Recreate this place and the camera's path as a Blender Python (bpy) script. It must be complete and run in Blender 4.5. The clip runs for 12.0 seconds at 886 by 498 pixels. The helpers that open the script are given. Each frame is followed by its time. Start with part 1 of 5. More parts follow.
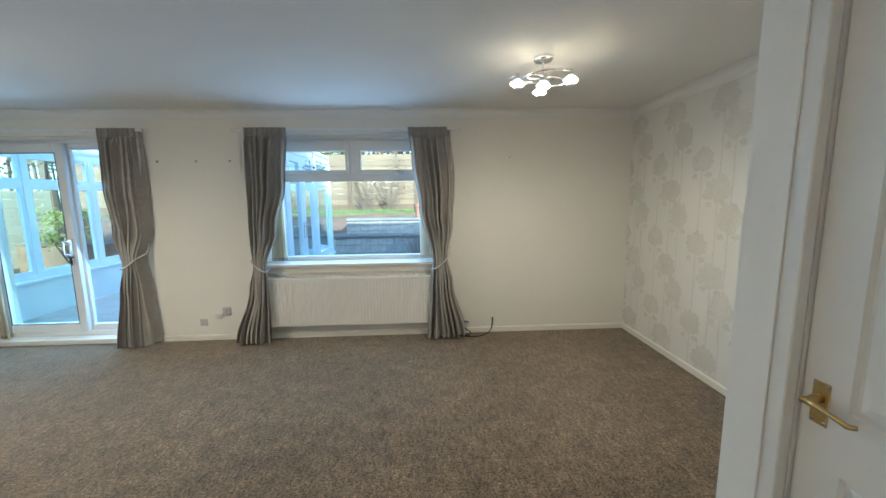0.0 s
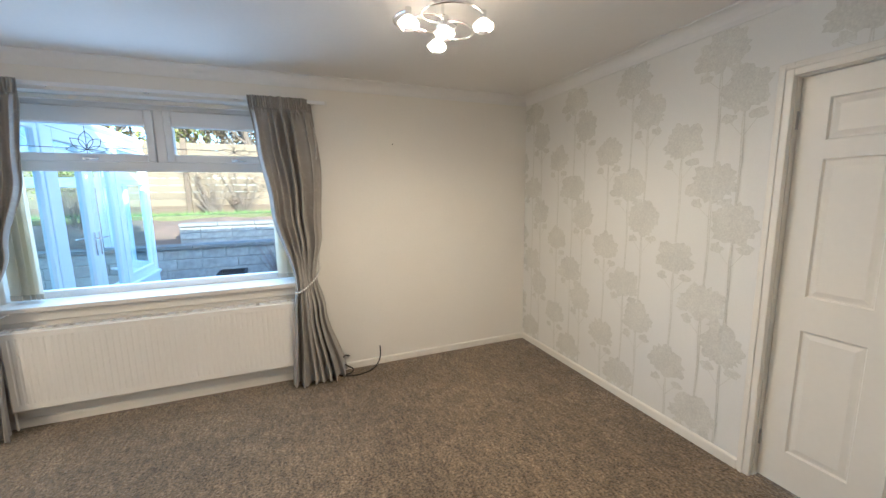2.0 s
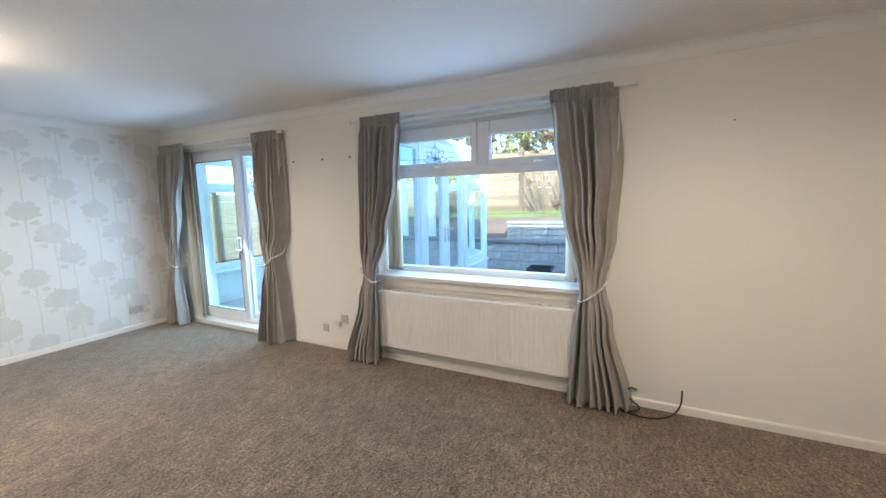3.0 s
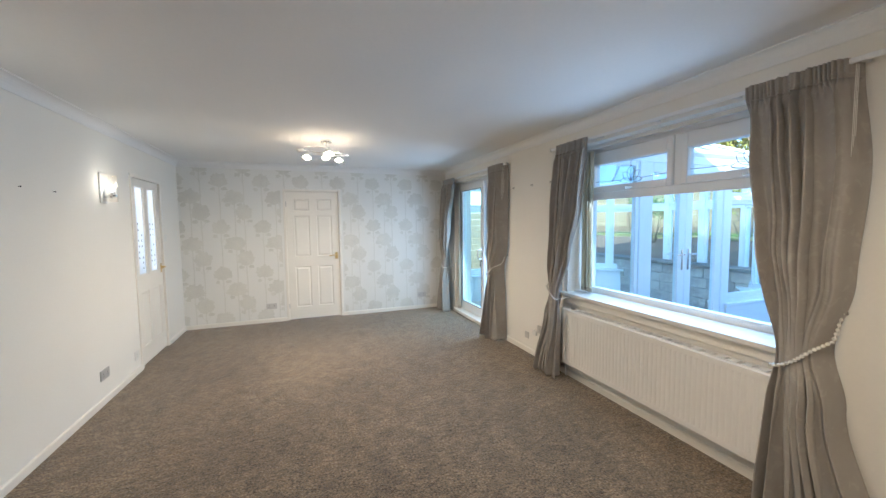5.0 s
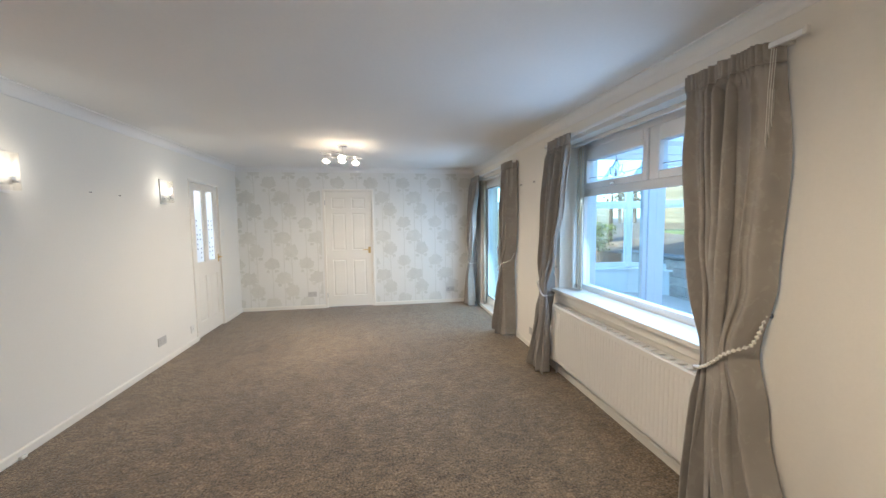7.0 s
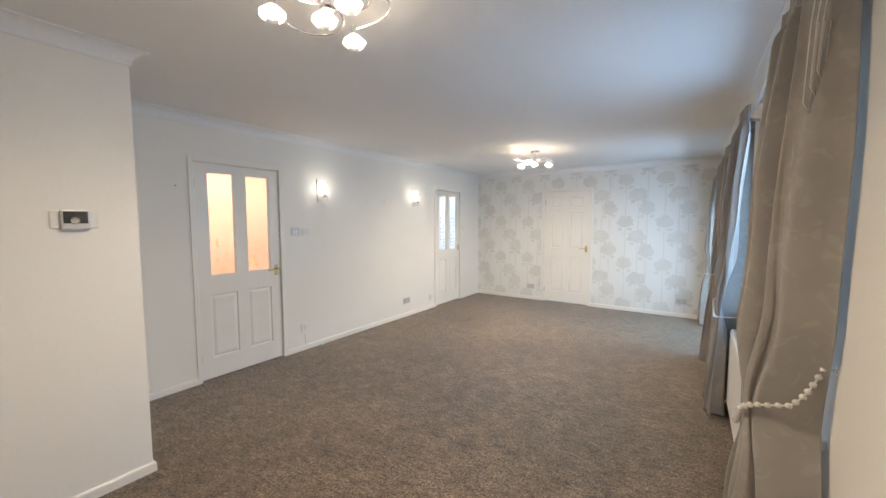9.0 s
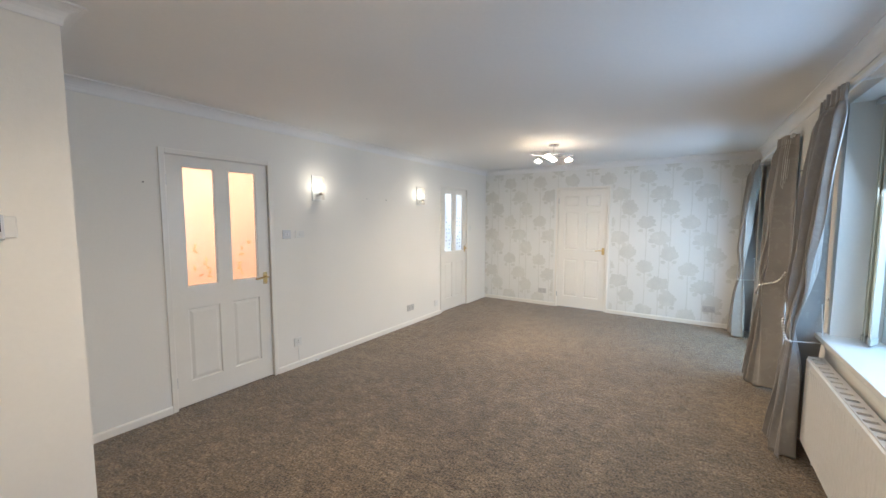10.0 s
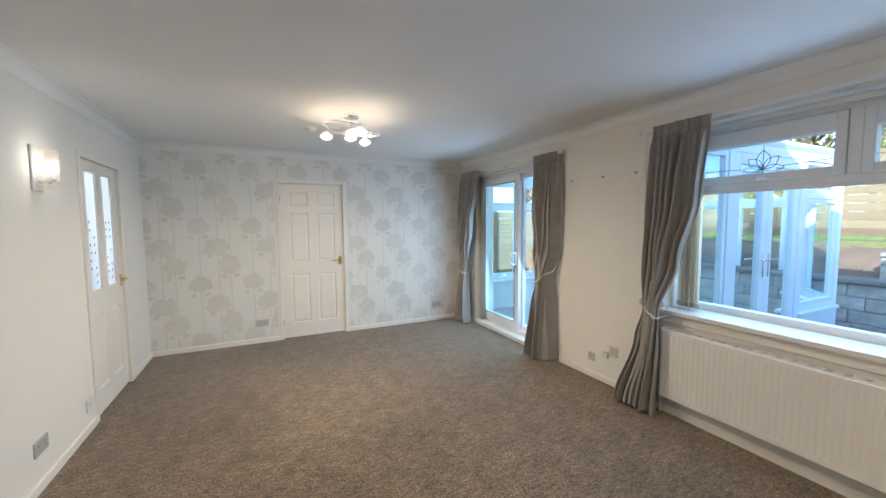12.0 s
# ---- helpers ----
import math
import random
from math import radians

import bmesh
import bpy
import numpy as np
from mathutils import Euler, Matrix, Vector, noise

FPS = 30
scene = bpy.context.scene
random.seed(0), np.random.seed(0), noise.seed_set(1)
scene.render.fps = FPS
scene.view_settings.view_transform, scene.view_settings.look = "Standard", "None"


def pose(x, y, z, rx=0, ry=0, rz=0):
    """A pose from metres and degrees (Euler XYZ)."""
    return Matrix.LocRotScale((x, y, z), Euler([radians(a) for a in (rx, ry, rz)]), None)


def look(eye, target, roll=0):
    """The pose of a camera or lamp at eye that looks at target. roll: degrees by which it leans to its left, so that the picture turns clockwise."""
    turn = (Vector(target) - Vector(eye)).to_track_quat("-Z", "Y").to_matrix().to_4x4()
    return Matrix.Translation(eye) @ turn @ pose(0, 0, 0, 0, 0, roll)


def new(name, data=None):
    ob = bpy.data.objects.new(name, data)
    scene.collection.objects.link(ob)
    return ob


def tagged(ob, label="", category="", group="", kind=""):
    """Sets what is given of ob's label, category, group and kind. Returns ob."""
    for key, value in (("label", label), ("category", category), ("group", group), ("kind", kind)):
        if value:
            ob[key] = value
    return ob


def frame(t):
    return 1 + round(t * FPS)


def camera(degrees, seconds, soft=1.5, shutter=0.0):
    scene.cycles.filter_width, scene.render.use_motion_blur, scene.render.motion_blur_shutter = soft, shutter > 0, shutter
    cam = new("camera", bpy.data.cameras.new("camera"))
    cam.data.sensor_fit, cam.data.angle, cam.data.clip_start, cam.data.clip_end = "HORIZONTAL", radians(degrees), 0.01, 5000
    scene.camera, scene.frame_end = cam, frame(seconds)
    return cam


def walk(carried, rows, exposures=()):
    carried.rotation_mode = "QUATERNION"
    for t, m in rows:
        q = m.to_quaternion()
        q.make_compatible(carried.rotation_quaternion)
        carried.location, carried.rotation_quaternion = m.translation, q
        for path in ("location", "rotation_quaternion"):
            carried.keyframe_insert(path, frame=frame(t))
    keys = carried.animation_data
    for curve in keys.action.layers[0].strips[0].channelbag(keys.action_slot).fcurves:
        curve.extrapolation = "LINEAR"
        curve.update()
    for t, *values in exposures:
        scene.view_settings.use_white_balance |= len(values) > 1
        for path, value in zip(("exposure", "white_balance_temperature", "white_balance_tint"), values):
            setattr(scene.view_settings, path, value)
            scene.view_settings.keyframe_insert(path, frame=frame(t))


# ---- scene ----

# ---------- camera ----------
cam = camera(99.9, 12.0)
# seconds, eye, a point looked at, roll
ROWS = [
    (0.0, (0.24, 0.34, 1.499), (0.334, 2.319, 1.224), -0.74),
    (0.3, (0.07, 0.348, 1.503), (0.339, 2.31, 1.226), -0.75),
    (0.6, (-0.122, 0.368, 1.503), (0.349, 2.289, 1.216), -0.7),
    (1.0, (-0.138, 0.637, 1.489), (0.465, 2.521, 1.193), -0.8),
    (1.5, (0.049, 0.977, 1.494), (0.812, 2.802, 1.194), -0.9),
    (2.0, (0.342, 1.174, 1.492), (1.07, 3.014, 1.2), -0.9),
    (2.5, (0.515, 1.38, 1.472), (0.618, 3.357, 1.187), -1.1),
    (3.0, (0.56, 1.502, 1.464), (-0.299, 3.29, 1.212), -1.2),
    (3.5, (0.595, 1.738, 1.481), (-0.921, 3.02, 1.238), -1.0),
    (3.7, (0.601, 1.875, 1.506), (-1.045, 2.986, 1.27), -1.2),
    (5.3, (1.625, 1.959, 1.488), (-0.246, 2.651, 1.347), -0.6),
    (5.5, (1.694, 1.908, 1.475), (-0.175, 2.604, 1.328), -0.7),
    (6.0, (1.813, 1.916, 1.464), (-0.053, 2.621, 1.31), -0.8),
    (6.5, (1.851, 2.205, 1.471), (-0.042, 2.827, 1.306), -1.1),
    (6.7, (1.85, 2.378, 1.477), (-0.075, 2.897, 1.316), -1.0),
    (8.3, (1.831, 3.763, 1.507), (-0.03, 3.047, 1.352), -0.1),
    (8.5, (1.863, 3.875, 1.49), (0.068, 3.007, 1.341), -0.2),
    (9.0, (1.956, 3.978, 1.469), (0.302, 2.863, 1.319), 0.0),
    (9.5, (1.876, 3.916, 1.454), (0.254, 2.755, 1.304), -0.1),
    (10.0, (1.635, 3.614, 1.513), (-0.022, 2.507, 1.348), 0.1),
    (10.5, (1.373, 3.111, 1.493), (-0.533, 2.525, 1.337), -0.0),
    (11.0, (1.234, 2.455, 1.529), (-0.758, 2.514, 1.369), -0.2),
    (11.5, (0.871, 1.955, 1.498), (-1.071, 2.413, 1.359), -0.3),
    (12.0, (0.385, 1.533, 1.503), (-1.413, 2.394, 1.354), -0.4),
]
walk(cam, [(t, look(eye, target, roll)) for t, eye, target, roll in ROWS],
     exposures=[(0.0, 2.85, 4600, -4), (0.4, 3.14, 4800, 2), (1.0, 3.17, 4850, 3), (2.5, 3.22, 4850, 4), (3.5, 3.04, 4850, 4), (6.0, 3.02, 4980, 4), (8.5, 3.15, 5000, 6), (10.0, 3.1, 4980, 5), (10.5, 3.03, 4930, 4), (11.0, 2.92, 4930, 4), (12.0, 2.84, 4930, 4)])

# ---------- world, sun, lamps ----------
SUN_ELEV, SUN_AZ = 24.0, 160.0
SKY, SUN, BULB, FILL, SCONCE, HALL, DAY = 0.11, 2.0, 6.0, 28.0, 0.2, 6.5, 2.5
world = bpy.data.worlds.new("world")
scene.world = world
world.use_nodes = True
wn = world.node_tree.nodes
sky = wn.new("ShaderNodeTexSky")
sky.sky_type, sky.sun_disc = "NISHITA", False
sky.sun_elevation, sky.sun_rotation = radians(SUN_ELEV), radians(SUN_AZ)
wn["Background"].inputs["Strength"].default_value = SKY
world.node_tree.links.new(sky.outputs[0], wn["Background"].inputs["Color"])


def lamp(name, kind, energy, colour, m, size=0.03):
    data = bpy.data.lights.new(name, kind)
    data.energy, data.color = energy, colour
    if kind == "SUN":
        data.angle = radians(size)
    elif kind in ("POINT", "SPOT"):
        data.shadow_soft_size = size
    ob = new(name, data)
    ob.matrix_world = m
    return ob


_a, _e = radians(SUN_AZ), radians(SUN_ELEV)
_to_sun = Vector((math.sin(_a) * math.cos(_e), math.cos(_a) * math.cos(_e), math.sin(_e)))
lamp("sun", "SUN", SUN, (1.0, 0.84, 0.64), look(_to_sun * 50, (0, 0, 0)), 0.5)
# the sky's light in the two north openings
for _x, _y, _z, _w, _h in ((-0.54, 4.51, 1.47, 1.60, 1.22), (-3.5, 4.405, 1.1, 1.3, 1.9)):
    _day = lamp("window_daylight", "AREA", DAY * _w * _h / 2.2, (0.77, 0.88, 1.0), look((_x, _y, _z), (_x, _y - 2.0, _z - 0.75)))
    _day.data.shape, _day.data.size, _day.data.size_y = "RECTANGLE", _w, _h


# ---------- materials ----------
def material(name, base, rough=0.6, metal=0.0, spec=0.5, scale=30.0, vary=0.06, big=1.5, bigvary=0.05, bump=0.0, bumpscale=None, sheen=0.0, coat=0.0, perob=0.0, island=0.0):
    """Principled surface with fine and broad tone variation and optional relief."""
    m = bpy.data.materials.new(name)
    m.use_nodes = True
    nt = m.node_tree
    N, L = nt.nodes, nt.links
    p = N["Principled BSDF"]
    p.inputs["Roughness"].default_value = rough
    p.inputs["Metallic"].default_value = metal
    p.inputs["Specular IOR Level"].default_value = spec
    p.inputs["Sheen Weight"].default_value = sheen
    p.inputs["Coat Weight"].default_value = coat
    tc = N.new("ShaderNodeTexCoord")
    fine, broad = N.new("ShaderNodeTexNoise"), N.new("ShaderNodeTexNoise")
    fine.inputs["Scale"].default_value, fine.inputs["Detail"].default_value = scale, 4
    broad.inputs["Scale"].default_value, broad.inputs["Detail"].default_value = big, 3
    for n in (fine, broad):
        L.new(tc.outputs["Object"], n.inputs["Vector"])

    def factor(out, amount):
        r = N.new("ShaderNodeMapRange")
        r.inputs["From Min"].default_value, r.inputs["From Max"].default_value = 0.25, 0.75
        r.inputs["To Min"].default_value, r.inputs["To Max"].default_value = 1 - amount, 1 + amount
        L.new(out, r.inputs["Value"])
        return r.outputs[0]

    val = N.new("ShaderNodeMath")
    val.operation = "MULTIPLY"
    L.new(factor(fine.outputs[0], vary), val.inputs[0])
    L.new(factor(broad.outputs[0], bigvary), val.inputs[1])
    out = val.outputs[0]
    for amount, node, socket in ((perob, "ShaderNodeObjectInfo", "Random"), (island, "ShaderNodeNewGeometry", "Random Per Island")):
        if amount:
            info, r, mul = N.new(node), N.new("ShaderNodeMapRange"), N.new("ShaderNodeMath")
            r.inputs["To Min"].default_value, r.inputs["To Max"].default_value = 1 - amount, 1 + amount
            mul.operation = "MULTIPLY"
            L.new(info.outputs[socket], r.inputs["Value"])
            L.new(out, mul.inputs[0])
            L.new(r.outputs[0], mul.inputs[1])
            out = mul.outputs[0]
    mix = N.new("ShaderNodeVectorMath")
    mix.operation = "SCALE"
    mix.inputs[0].default_value = base
    L.new(out, mix.inputs["Scale"])
    L.new(mix.outputs[0], p.inputs["Base Color"])
    if bump:
        b, bn = N.new("ShaderNodeBump"), N.new("ShaderNodeTexNoise")
        bn.inputs["Scale"].default_value, bn.inputs["Detail"].default_value = bumpscale or scale, 5
        b.inputs["Strength"].default_value, b.inputs["Distance"].default_value = bump, 0.004
        L.new(tc.outputs["Object"], bn.inputs["Vector"])
        L.new(bn.outputs[0], b.inputs["Height"])
        L.new(b.outputs[0], p.inputs["Normal"])
    return m


def glow(name, colour, strength):
    m = bpy.data.materials.new(name)
    m.use_nodes = True
    p = m.node_tree.nodes["Principled BSDF"]
    p.inputs["Base Color"].default_value = (*colour, 1)
    p.inputs["Emission Color"].default_value = (*colour, 1)
    p.inputs["Emission Strength"].default_value = strength
    return m


def pane_material(name, tint, gloss=0.45):
    """Clear sheet glass: straight-through light plus a weak reflection that grows at grazing angles."""
    m = bpy.data.materials.new(name)
    m.use_nodes = True
    N, L = m.node_tree.nodes, m.node_tree.links
    N.remove(N["Principled BSDF"])
    t, g, mix, f = N.new("ShaderNodeBsdfTransparent"), N.new("ShaderNodeBsdfGlossy"), N.new("ShaderNodeMixShader"), N.new("ShaderNodeLayerWeight")
    p, r = N.new("ShaderNodeMath"), N.new("ShaderNodeMapRange")
    p.operation = "POWER"
    p.inputs[1].default_value = 4.0
    r.inputs["To Min"].default_value, r.inputs["To Max"].default_value = 0.05, gloss
    f.inputs["Blend"].default_value = 0.5
    t.inputs["Color"].default_value = (*tint, 1)
    g.inputs["Roughness"].default_value = 0.02
    L.new(f.outputs["Facing"], p.inputs[0])
    L.new(p.outputs[0], r.inputs["Value"])
    L.new(r.outputs[0], mix.inputs[0])
    L.new(t.outputs[0], mix.inputs[1])
    L.new(g.outputs[0], mix.inputs[2])
    L.new(mix.outputs[0], N["Material Output"].inputs["Surface"])
    return m


def frosted_material(name, tint, clear=0.3):
    """Obscured glass: scatters the light of the room behind it."""
    m = bpy.data.materials.new(name)
    m.use_nodes = True
    N, L = m.node_tree.nodes, m.node_tree.links
    N.remove(N["Principled BSDF"])
    t, d, g = N.new("ShaderNodeBsdfTransparent"), N.new("ShaderNodeBsdfTranslucent"), N.new("ShaderNodeBsdfGlossy")
    m1, m2 = N.new("ShaderNodeMixShader"), N.new("ShaderNodeMixShader")
    nz, tc = N.new("ShaderNodeTexNoise"), N.new("ShaderNodeTexCoord")
    nz.inputs["Scale"].default_value = 90
    bump = N.new("ShaderNodeBump")
    bump.inputs["Strength"].default_value = 0.4
    L.new(tc.outputs["Object"], nz.inputs["Vector"])
    L.new(nz.outputs[0], bump.inputs["Height"])
    L.new(bump.outputs[0], g.inputs["Normal"])
    t.inputs["Color"].default_value = (*tint, 1)
    d.inputs["Color"].default_value = (*tint, 1)
    g.inputs["Roughness"].default_value = 0.2
    m1.inputs[0].default_value, m2.inputs[0].default_value = clear, 0.06
    L.new(d.outputs[0], m1.inputs[1])
    L.new(t.outputs[0], m1.inputs[2])
    L.new(m1.outputs[0], m2.inputs[1])
    L.new(g.outputs[0], m2.inputs[2])
    L.new(m2.outputs[0], N["Material Output"].inputs["Surface"])
    return m


def carpet_material():
    """Heather brown loop carpet: speckled yarn in short rows, worn in broad soft patches."""
    m = bpy.data.materials.new("carpet_loop")
    m.use_nodes = True
    N, L = m.node_tree.nodes, m.node_tree.links
    p = N["Principled BSDF"]
    p.inputs["Roughness"].default_value = 0.95
    p.inputs["Specular IOR Level"].default_value = 0.15
    p.inputs["Sheen Weight"].default_value = 0.35
    p.inputs["Sheen Roughness"].default_value = 0.45
    tc = N.new("ShaderNodeTexCoord")
    yarn, loops, patch, big = (N.new("ShaderNodeTexNoise"), N.new("ShaderNodeTexVoronoi"), N.new("ShaderNodeTexNoise"), N.new("ShaderNodeTexNoise"))
    yarn.inputs["Scale"].default_value, yarn.inputs["Detail"].default_value = 75, 6
    loops.inputs["Scale"].default_value = 130
    patch.inputs["Scale"].default_value, patch.inputs["Detail"].default_value = 7, 6
    big.inputs["Scale"].default_value, big.inputs["Detail"].default_value = 0.9, 3
    for n in (yarn, loops, patch, big):
        L.new(tc.outputs["Object"], n.inputs["Vector"])
    lay, nap = N.new("ShaderNodeMapping"), N.new("ShaderNodeTexNoise")
    lay.inputs["Scale"].default_value = (1.0, 0.4, 1.0)
    lay.inputs["Rotation"].default_value = (0, 0, radians(35))
    nap.inputs["Scale"].default_value, nap.inputs["Detail"].default_value, nap.inputs["Distortion"].default_value = 42, 4, 0.8
    L.new(tc.outputs["Object"], lay.inputs["Vector"])
    L.new(lay.outputs[0], nap.inputs["Vector"])
    ramp = N.new("ShaderNodeValToRGB")
    ramp.color_ramp.elements[0].position, ramp.color_ramp.elements[1].position = 0.32, 0.70
    ramp.color_ramp.elements[0].color = (0.066, 0.047, 0.026, 1)
    ramp.color_ramp.elements[1].color = (0.290, 0.218, 0.134, 1)
    L.new(yarn.outputs[0], ramp.inputs[0])

    def scaled(colour, out, low, high):
        r, s = N.new("ShaderNodeMapRange"), N.new("ShaderNodeVectorMath")
        s.operation = "SCALE"
        r.inputs["From Min"].default_value, r.inputs["From Max"].default_value = 0.3, 0.7
        r.inputs["To Min"].default_value, r.inputs["To Max"].default_value = low, high
        L.new(out, r.inputs["Value"])
        L.new(colour, s.inputs[0])
        L.new(r.outputs[0], s.inputs["Scale"])
        return s.outputs[0]

    c = scaled(ramp.outputs[0], patch.outputs[0], 0.80, 1.22)
    c = scaled(c, nap.outputs[0], 0.60, 1.40)
    c = scaled(c, big.outputs[0], 0.78, 1.14)
    L.new(c, p.inputs["Base Color"])
    b = N.new("ShaderNodeBump")
    b.inputs["Strength"].default_value, b.inputs["Distance"].default_value = 0.7, 0.006
    L.new(loops.outputs["Distance"], b.inputs["Height"])
    L.new(b.outputs[0], p.inputs["Normal"])
    return m


def cloth_material(name, base):
    """Satin curtain cloth with a faint woven scroll figure and a fine weave."""
    m = material(name, base, rough=0.74, spec=0.25, scale=9, vary=0.07, big=2.5, bigvary=0.06, sheen=0.12)
    N, L = m.node_tree.nodes, m.node_tree.links
    p = N["Principled BSDF"]
    tc, w, b = N.new("ShaderNodeTexCoord"), N.new("ShaderNodeTexNoise"), N.new("ShaderNodeBump")
    w.inputs["Scale"].default_value, w.inputs["Detail"].default_value = 260, 3
    b.inputs["Strength"].default_value, b.inputs["Distance"].default_value = 0.35, 0.002
    L.new(tc.outputs["Object"], w.inputs["Vector"])
    L.new(w.outputs[0], b.inputs["Height"])
    L.new(b.outputs[0], p.inputs["Normal"])
    fig, r, mul = N.new("ShaderNodeTexNoise"), N.new("ShaderNodeMapRange"), N.new("ShaderNodeVectorMath")
    fig.inputs["Scale"].default_value, fig.inputs["Distortion"].default_value, fig.inputs["Detail"].default_value = 11, 2.2, 2
    r.inputs["From Min"].default_value, r.inputs["From Max"].default_value = 0.58, 0.64
    r.inputs["To Min"].default_value, r.inputs["To Max"].default_value = 1.0, 1.10
    mul.operation = "SCALE"
    L.new(tc.outputs["Object"], fig.inputs["Vector"])
    L.new(fig.outputs[0], r.inputs["Value"])
    L.new(p.inputs["Base Color"].links[0].from_socket, mul.inputs[0])
    L.new(r.outputs[0], mul.inputs["Scale"])
    L.new(mul.outputs[0], p.inputs["Base Color"])
    return m


def blind_material(name, colour):
    """Thin cream fabric: half reflects, half lets the daylight glow through."""
    m = material(name, colour, 0.85, scale=120, vary=0.04)
    N, L = m.node_tree.nodes, m.node_tree.links
    p = N["Principled BSDF"]
    t, mix = N.new("ShaderNodeBsdfTranslucent"), N.new("ShaderNodeMixShader")
    t.inputs["Color"].default_value = (*colour, 1)
    mix.inputs[0].default_value = 0.62
    L.new(p.outputs[0], mix.inputs[1])
    L.new(t.outputs[0], mix.inputs[2])
    L.new(mix.outputs[0], N["Material Output"].inputs["Surface"])
    return m


M_WALL = material("warm_white_paint", (0.80, 0.775, 0.715), 0.75, spec=0.3, scale=60, vary=0.012, big=0.8, bigvary=0.025, bump=0.12, bumpscale=140)
M_PAPER = material("wallpaper_ground", (0.78, 0.775, 0.74), 0.6, spec=0.35, scale=180, vary=0.02, big=1.2, bigvary=0.02, bump=0.1, bumpscale=220)
M_PRINT = material("wallpaper_print", (0.675, 0.668, 0.618), 0.5, spec=0.4, scale=110, vary=0.11, big=9, bigvary=0.05, island=0.03)
M_CEIL = material("ceiling_paint", (0.80, 0.795, 0.78), 0.85, spec=0.2, scale=50, vary=0.012, big=0.7, bigvary=0.03, bump=0.1, bumpscale=90)
M_GLOSS = material("gloss_white_paint", (0.80, 0.77, 0.70), 0.32, scale=40, vary=0.012, big=2, bigvary=0.03, bump=0.04, bumpscale=35)
M_UPVC = material("white_upvc", (0.82, 0.83, 0.84), 0.3, scale=40, vary=0.01, big=2, bigvary=0.02)
M_RAD = material("radiator_enamel", (0.80, 0.78, 0.735), 0.35, scale=30, vary=0.012, big=2, bigvary=0.02)
M_CARPET = carpet_material()
M_CURTAIN = cloth_material("silver_grey_satin", (0.35, 0.33, 0.30))
M_CHROME = material("polished_chrome", (0.80, 0.80, 0.80), 0.12, metal=1.0, vary=0.01, bigvary=0.02)
M_SATIN = material("satin_nickel", (0.70, 0.69, 0.67), 0.38, metal=0.25)
M_BRASS = material("worn_brass", (0.62, 0.45, 0.18), 0.28, metal=1.0, scale=60, vary=0.08, bigvary=0.08)
M_STEEL = material("dull_steel", (0.45, 0.45, 0.46), 0.35, metal=1.0)
M_PLASTIC = material("white_plastic", (0.74, 0.73, 0.69), 0.4, vary=0.01, bigvary=0.02)
M_GREYPLATE = material("silver_plate", (0.55, 0.54, 0.52), 0.4, metal=0.3, vary=0.02)
M_BLACK = material("black_plastic", (0.02, 0.02, 0.022), 0.45)
M_SCREEN = material("dark_screen", (0.05, 0.05, 0.05), 0.15)
M_BLIND = blind_material("cream_blind_fabric", (0.88, 0.84, 0.74))
M_WEIGHT = material("blind_weight_sleeve", (0.55, 0.52, 0.45), 0.7)
M_BEAD = material("pearl_bead", (0.72, 0.70, 0.66), 0.15, spec=0.8, coat=0.6)
M_GLASS = pane_material("clear_window_glass", (0.84, 0.955, 0.99))
M_TINTGLASS = pane_material("patio_glass", (0.74, 0.93, 0.90))
M_FROSTWARM = frosted_material("frosted_door_glass", (0.86, 0.90, 0.95), 0.06)
# the hall's peach glow is put into this glass as a tint
M_FROSTGLOW = frosted_material("glow_tinted_frosted_glass", (0.97, 0.86, 0.74), 0.5)
M_SHADEGLASS = frosted_material("lamp_shade_glass", (0.9, 0.86, 0.8), 0.5)
M_PEACHLEAF = frosted_material("peach_leaf_print", (0.98, 0.72, 0.5), 0.1)
M_SCONCE = frosted_material("sconce_glass", (1.0, 0.97, 0.92), 0.88)
M_LEAD = material("lead_came", (0.10, 0.10, 0.11), 0.5, metal=0.6)
M_BULB = glow("warm_bulb", (1.0, 0.86, 0.66), 1.6)
M_BULBWALL = glow("wall_bulb", (1.0, 0.90, 0.74), 1.2)
M_HALL = material("peach_hall_paint", (0.86, 0.53, 0.32), 0.8, vary=0.02)
M_DADO = material("pale_pink_paint", (0.84, 0.70, 0.64), 0.7, vary=0.02)
M_PATIO = material("patio_slab", (0.30, 0.29, 0.28), 0.9, scale=12, vary=0.15, big=1.0, bigvary=0.1, bump=0.3, perob=0.08)
M_STONE = material("garden_stone", (0.40, 0.37, 0.33), 0.9, scale=14, vary=0.22, big=3, bigvary=0.2, bump=0.5, perob=0.10)
M_COPING = material("coping_stone", (0.22, 0.20, 0.18), 0.9, scale=14, vary=0.15, bump=0.4, perob=0.1)
M_SOIL = material("leaf_strewn_soil", (0.19, 0.115, 0.07), 0.95, scale=16, vary=0.35, big=2.2, bigvary=0.25, bump=0.6)
M_GRASS = material("grass_blades", (0.13, 0.20, 0.04), 0.8, scale=20, vary=0.2, island=0.35)
M_LAWN = material("lawn_ground", (0.12, 0.115, 0.045), 0.95, scale=22, vary=0.3, big=1.3, bigvary=0.25, bump=0.5)
M_FENCE = material("weathered_fence", (0.20, 0.14, 0.08), 0.85, scale=18, vary=0.16, big=1.6, bigvary=0.15, bump=0.3, perob=0.1)
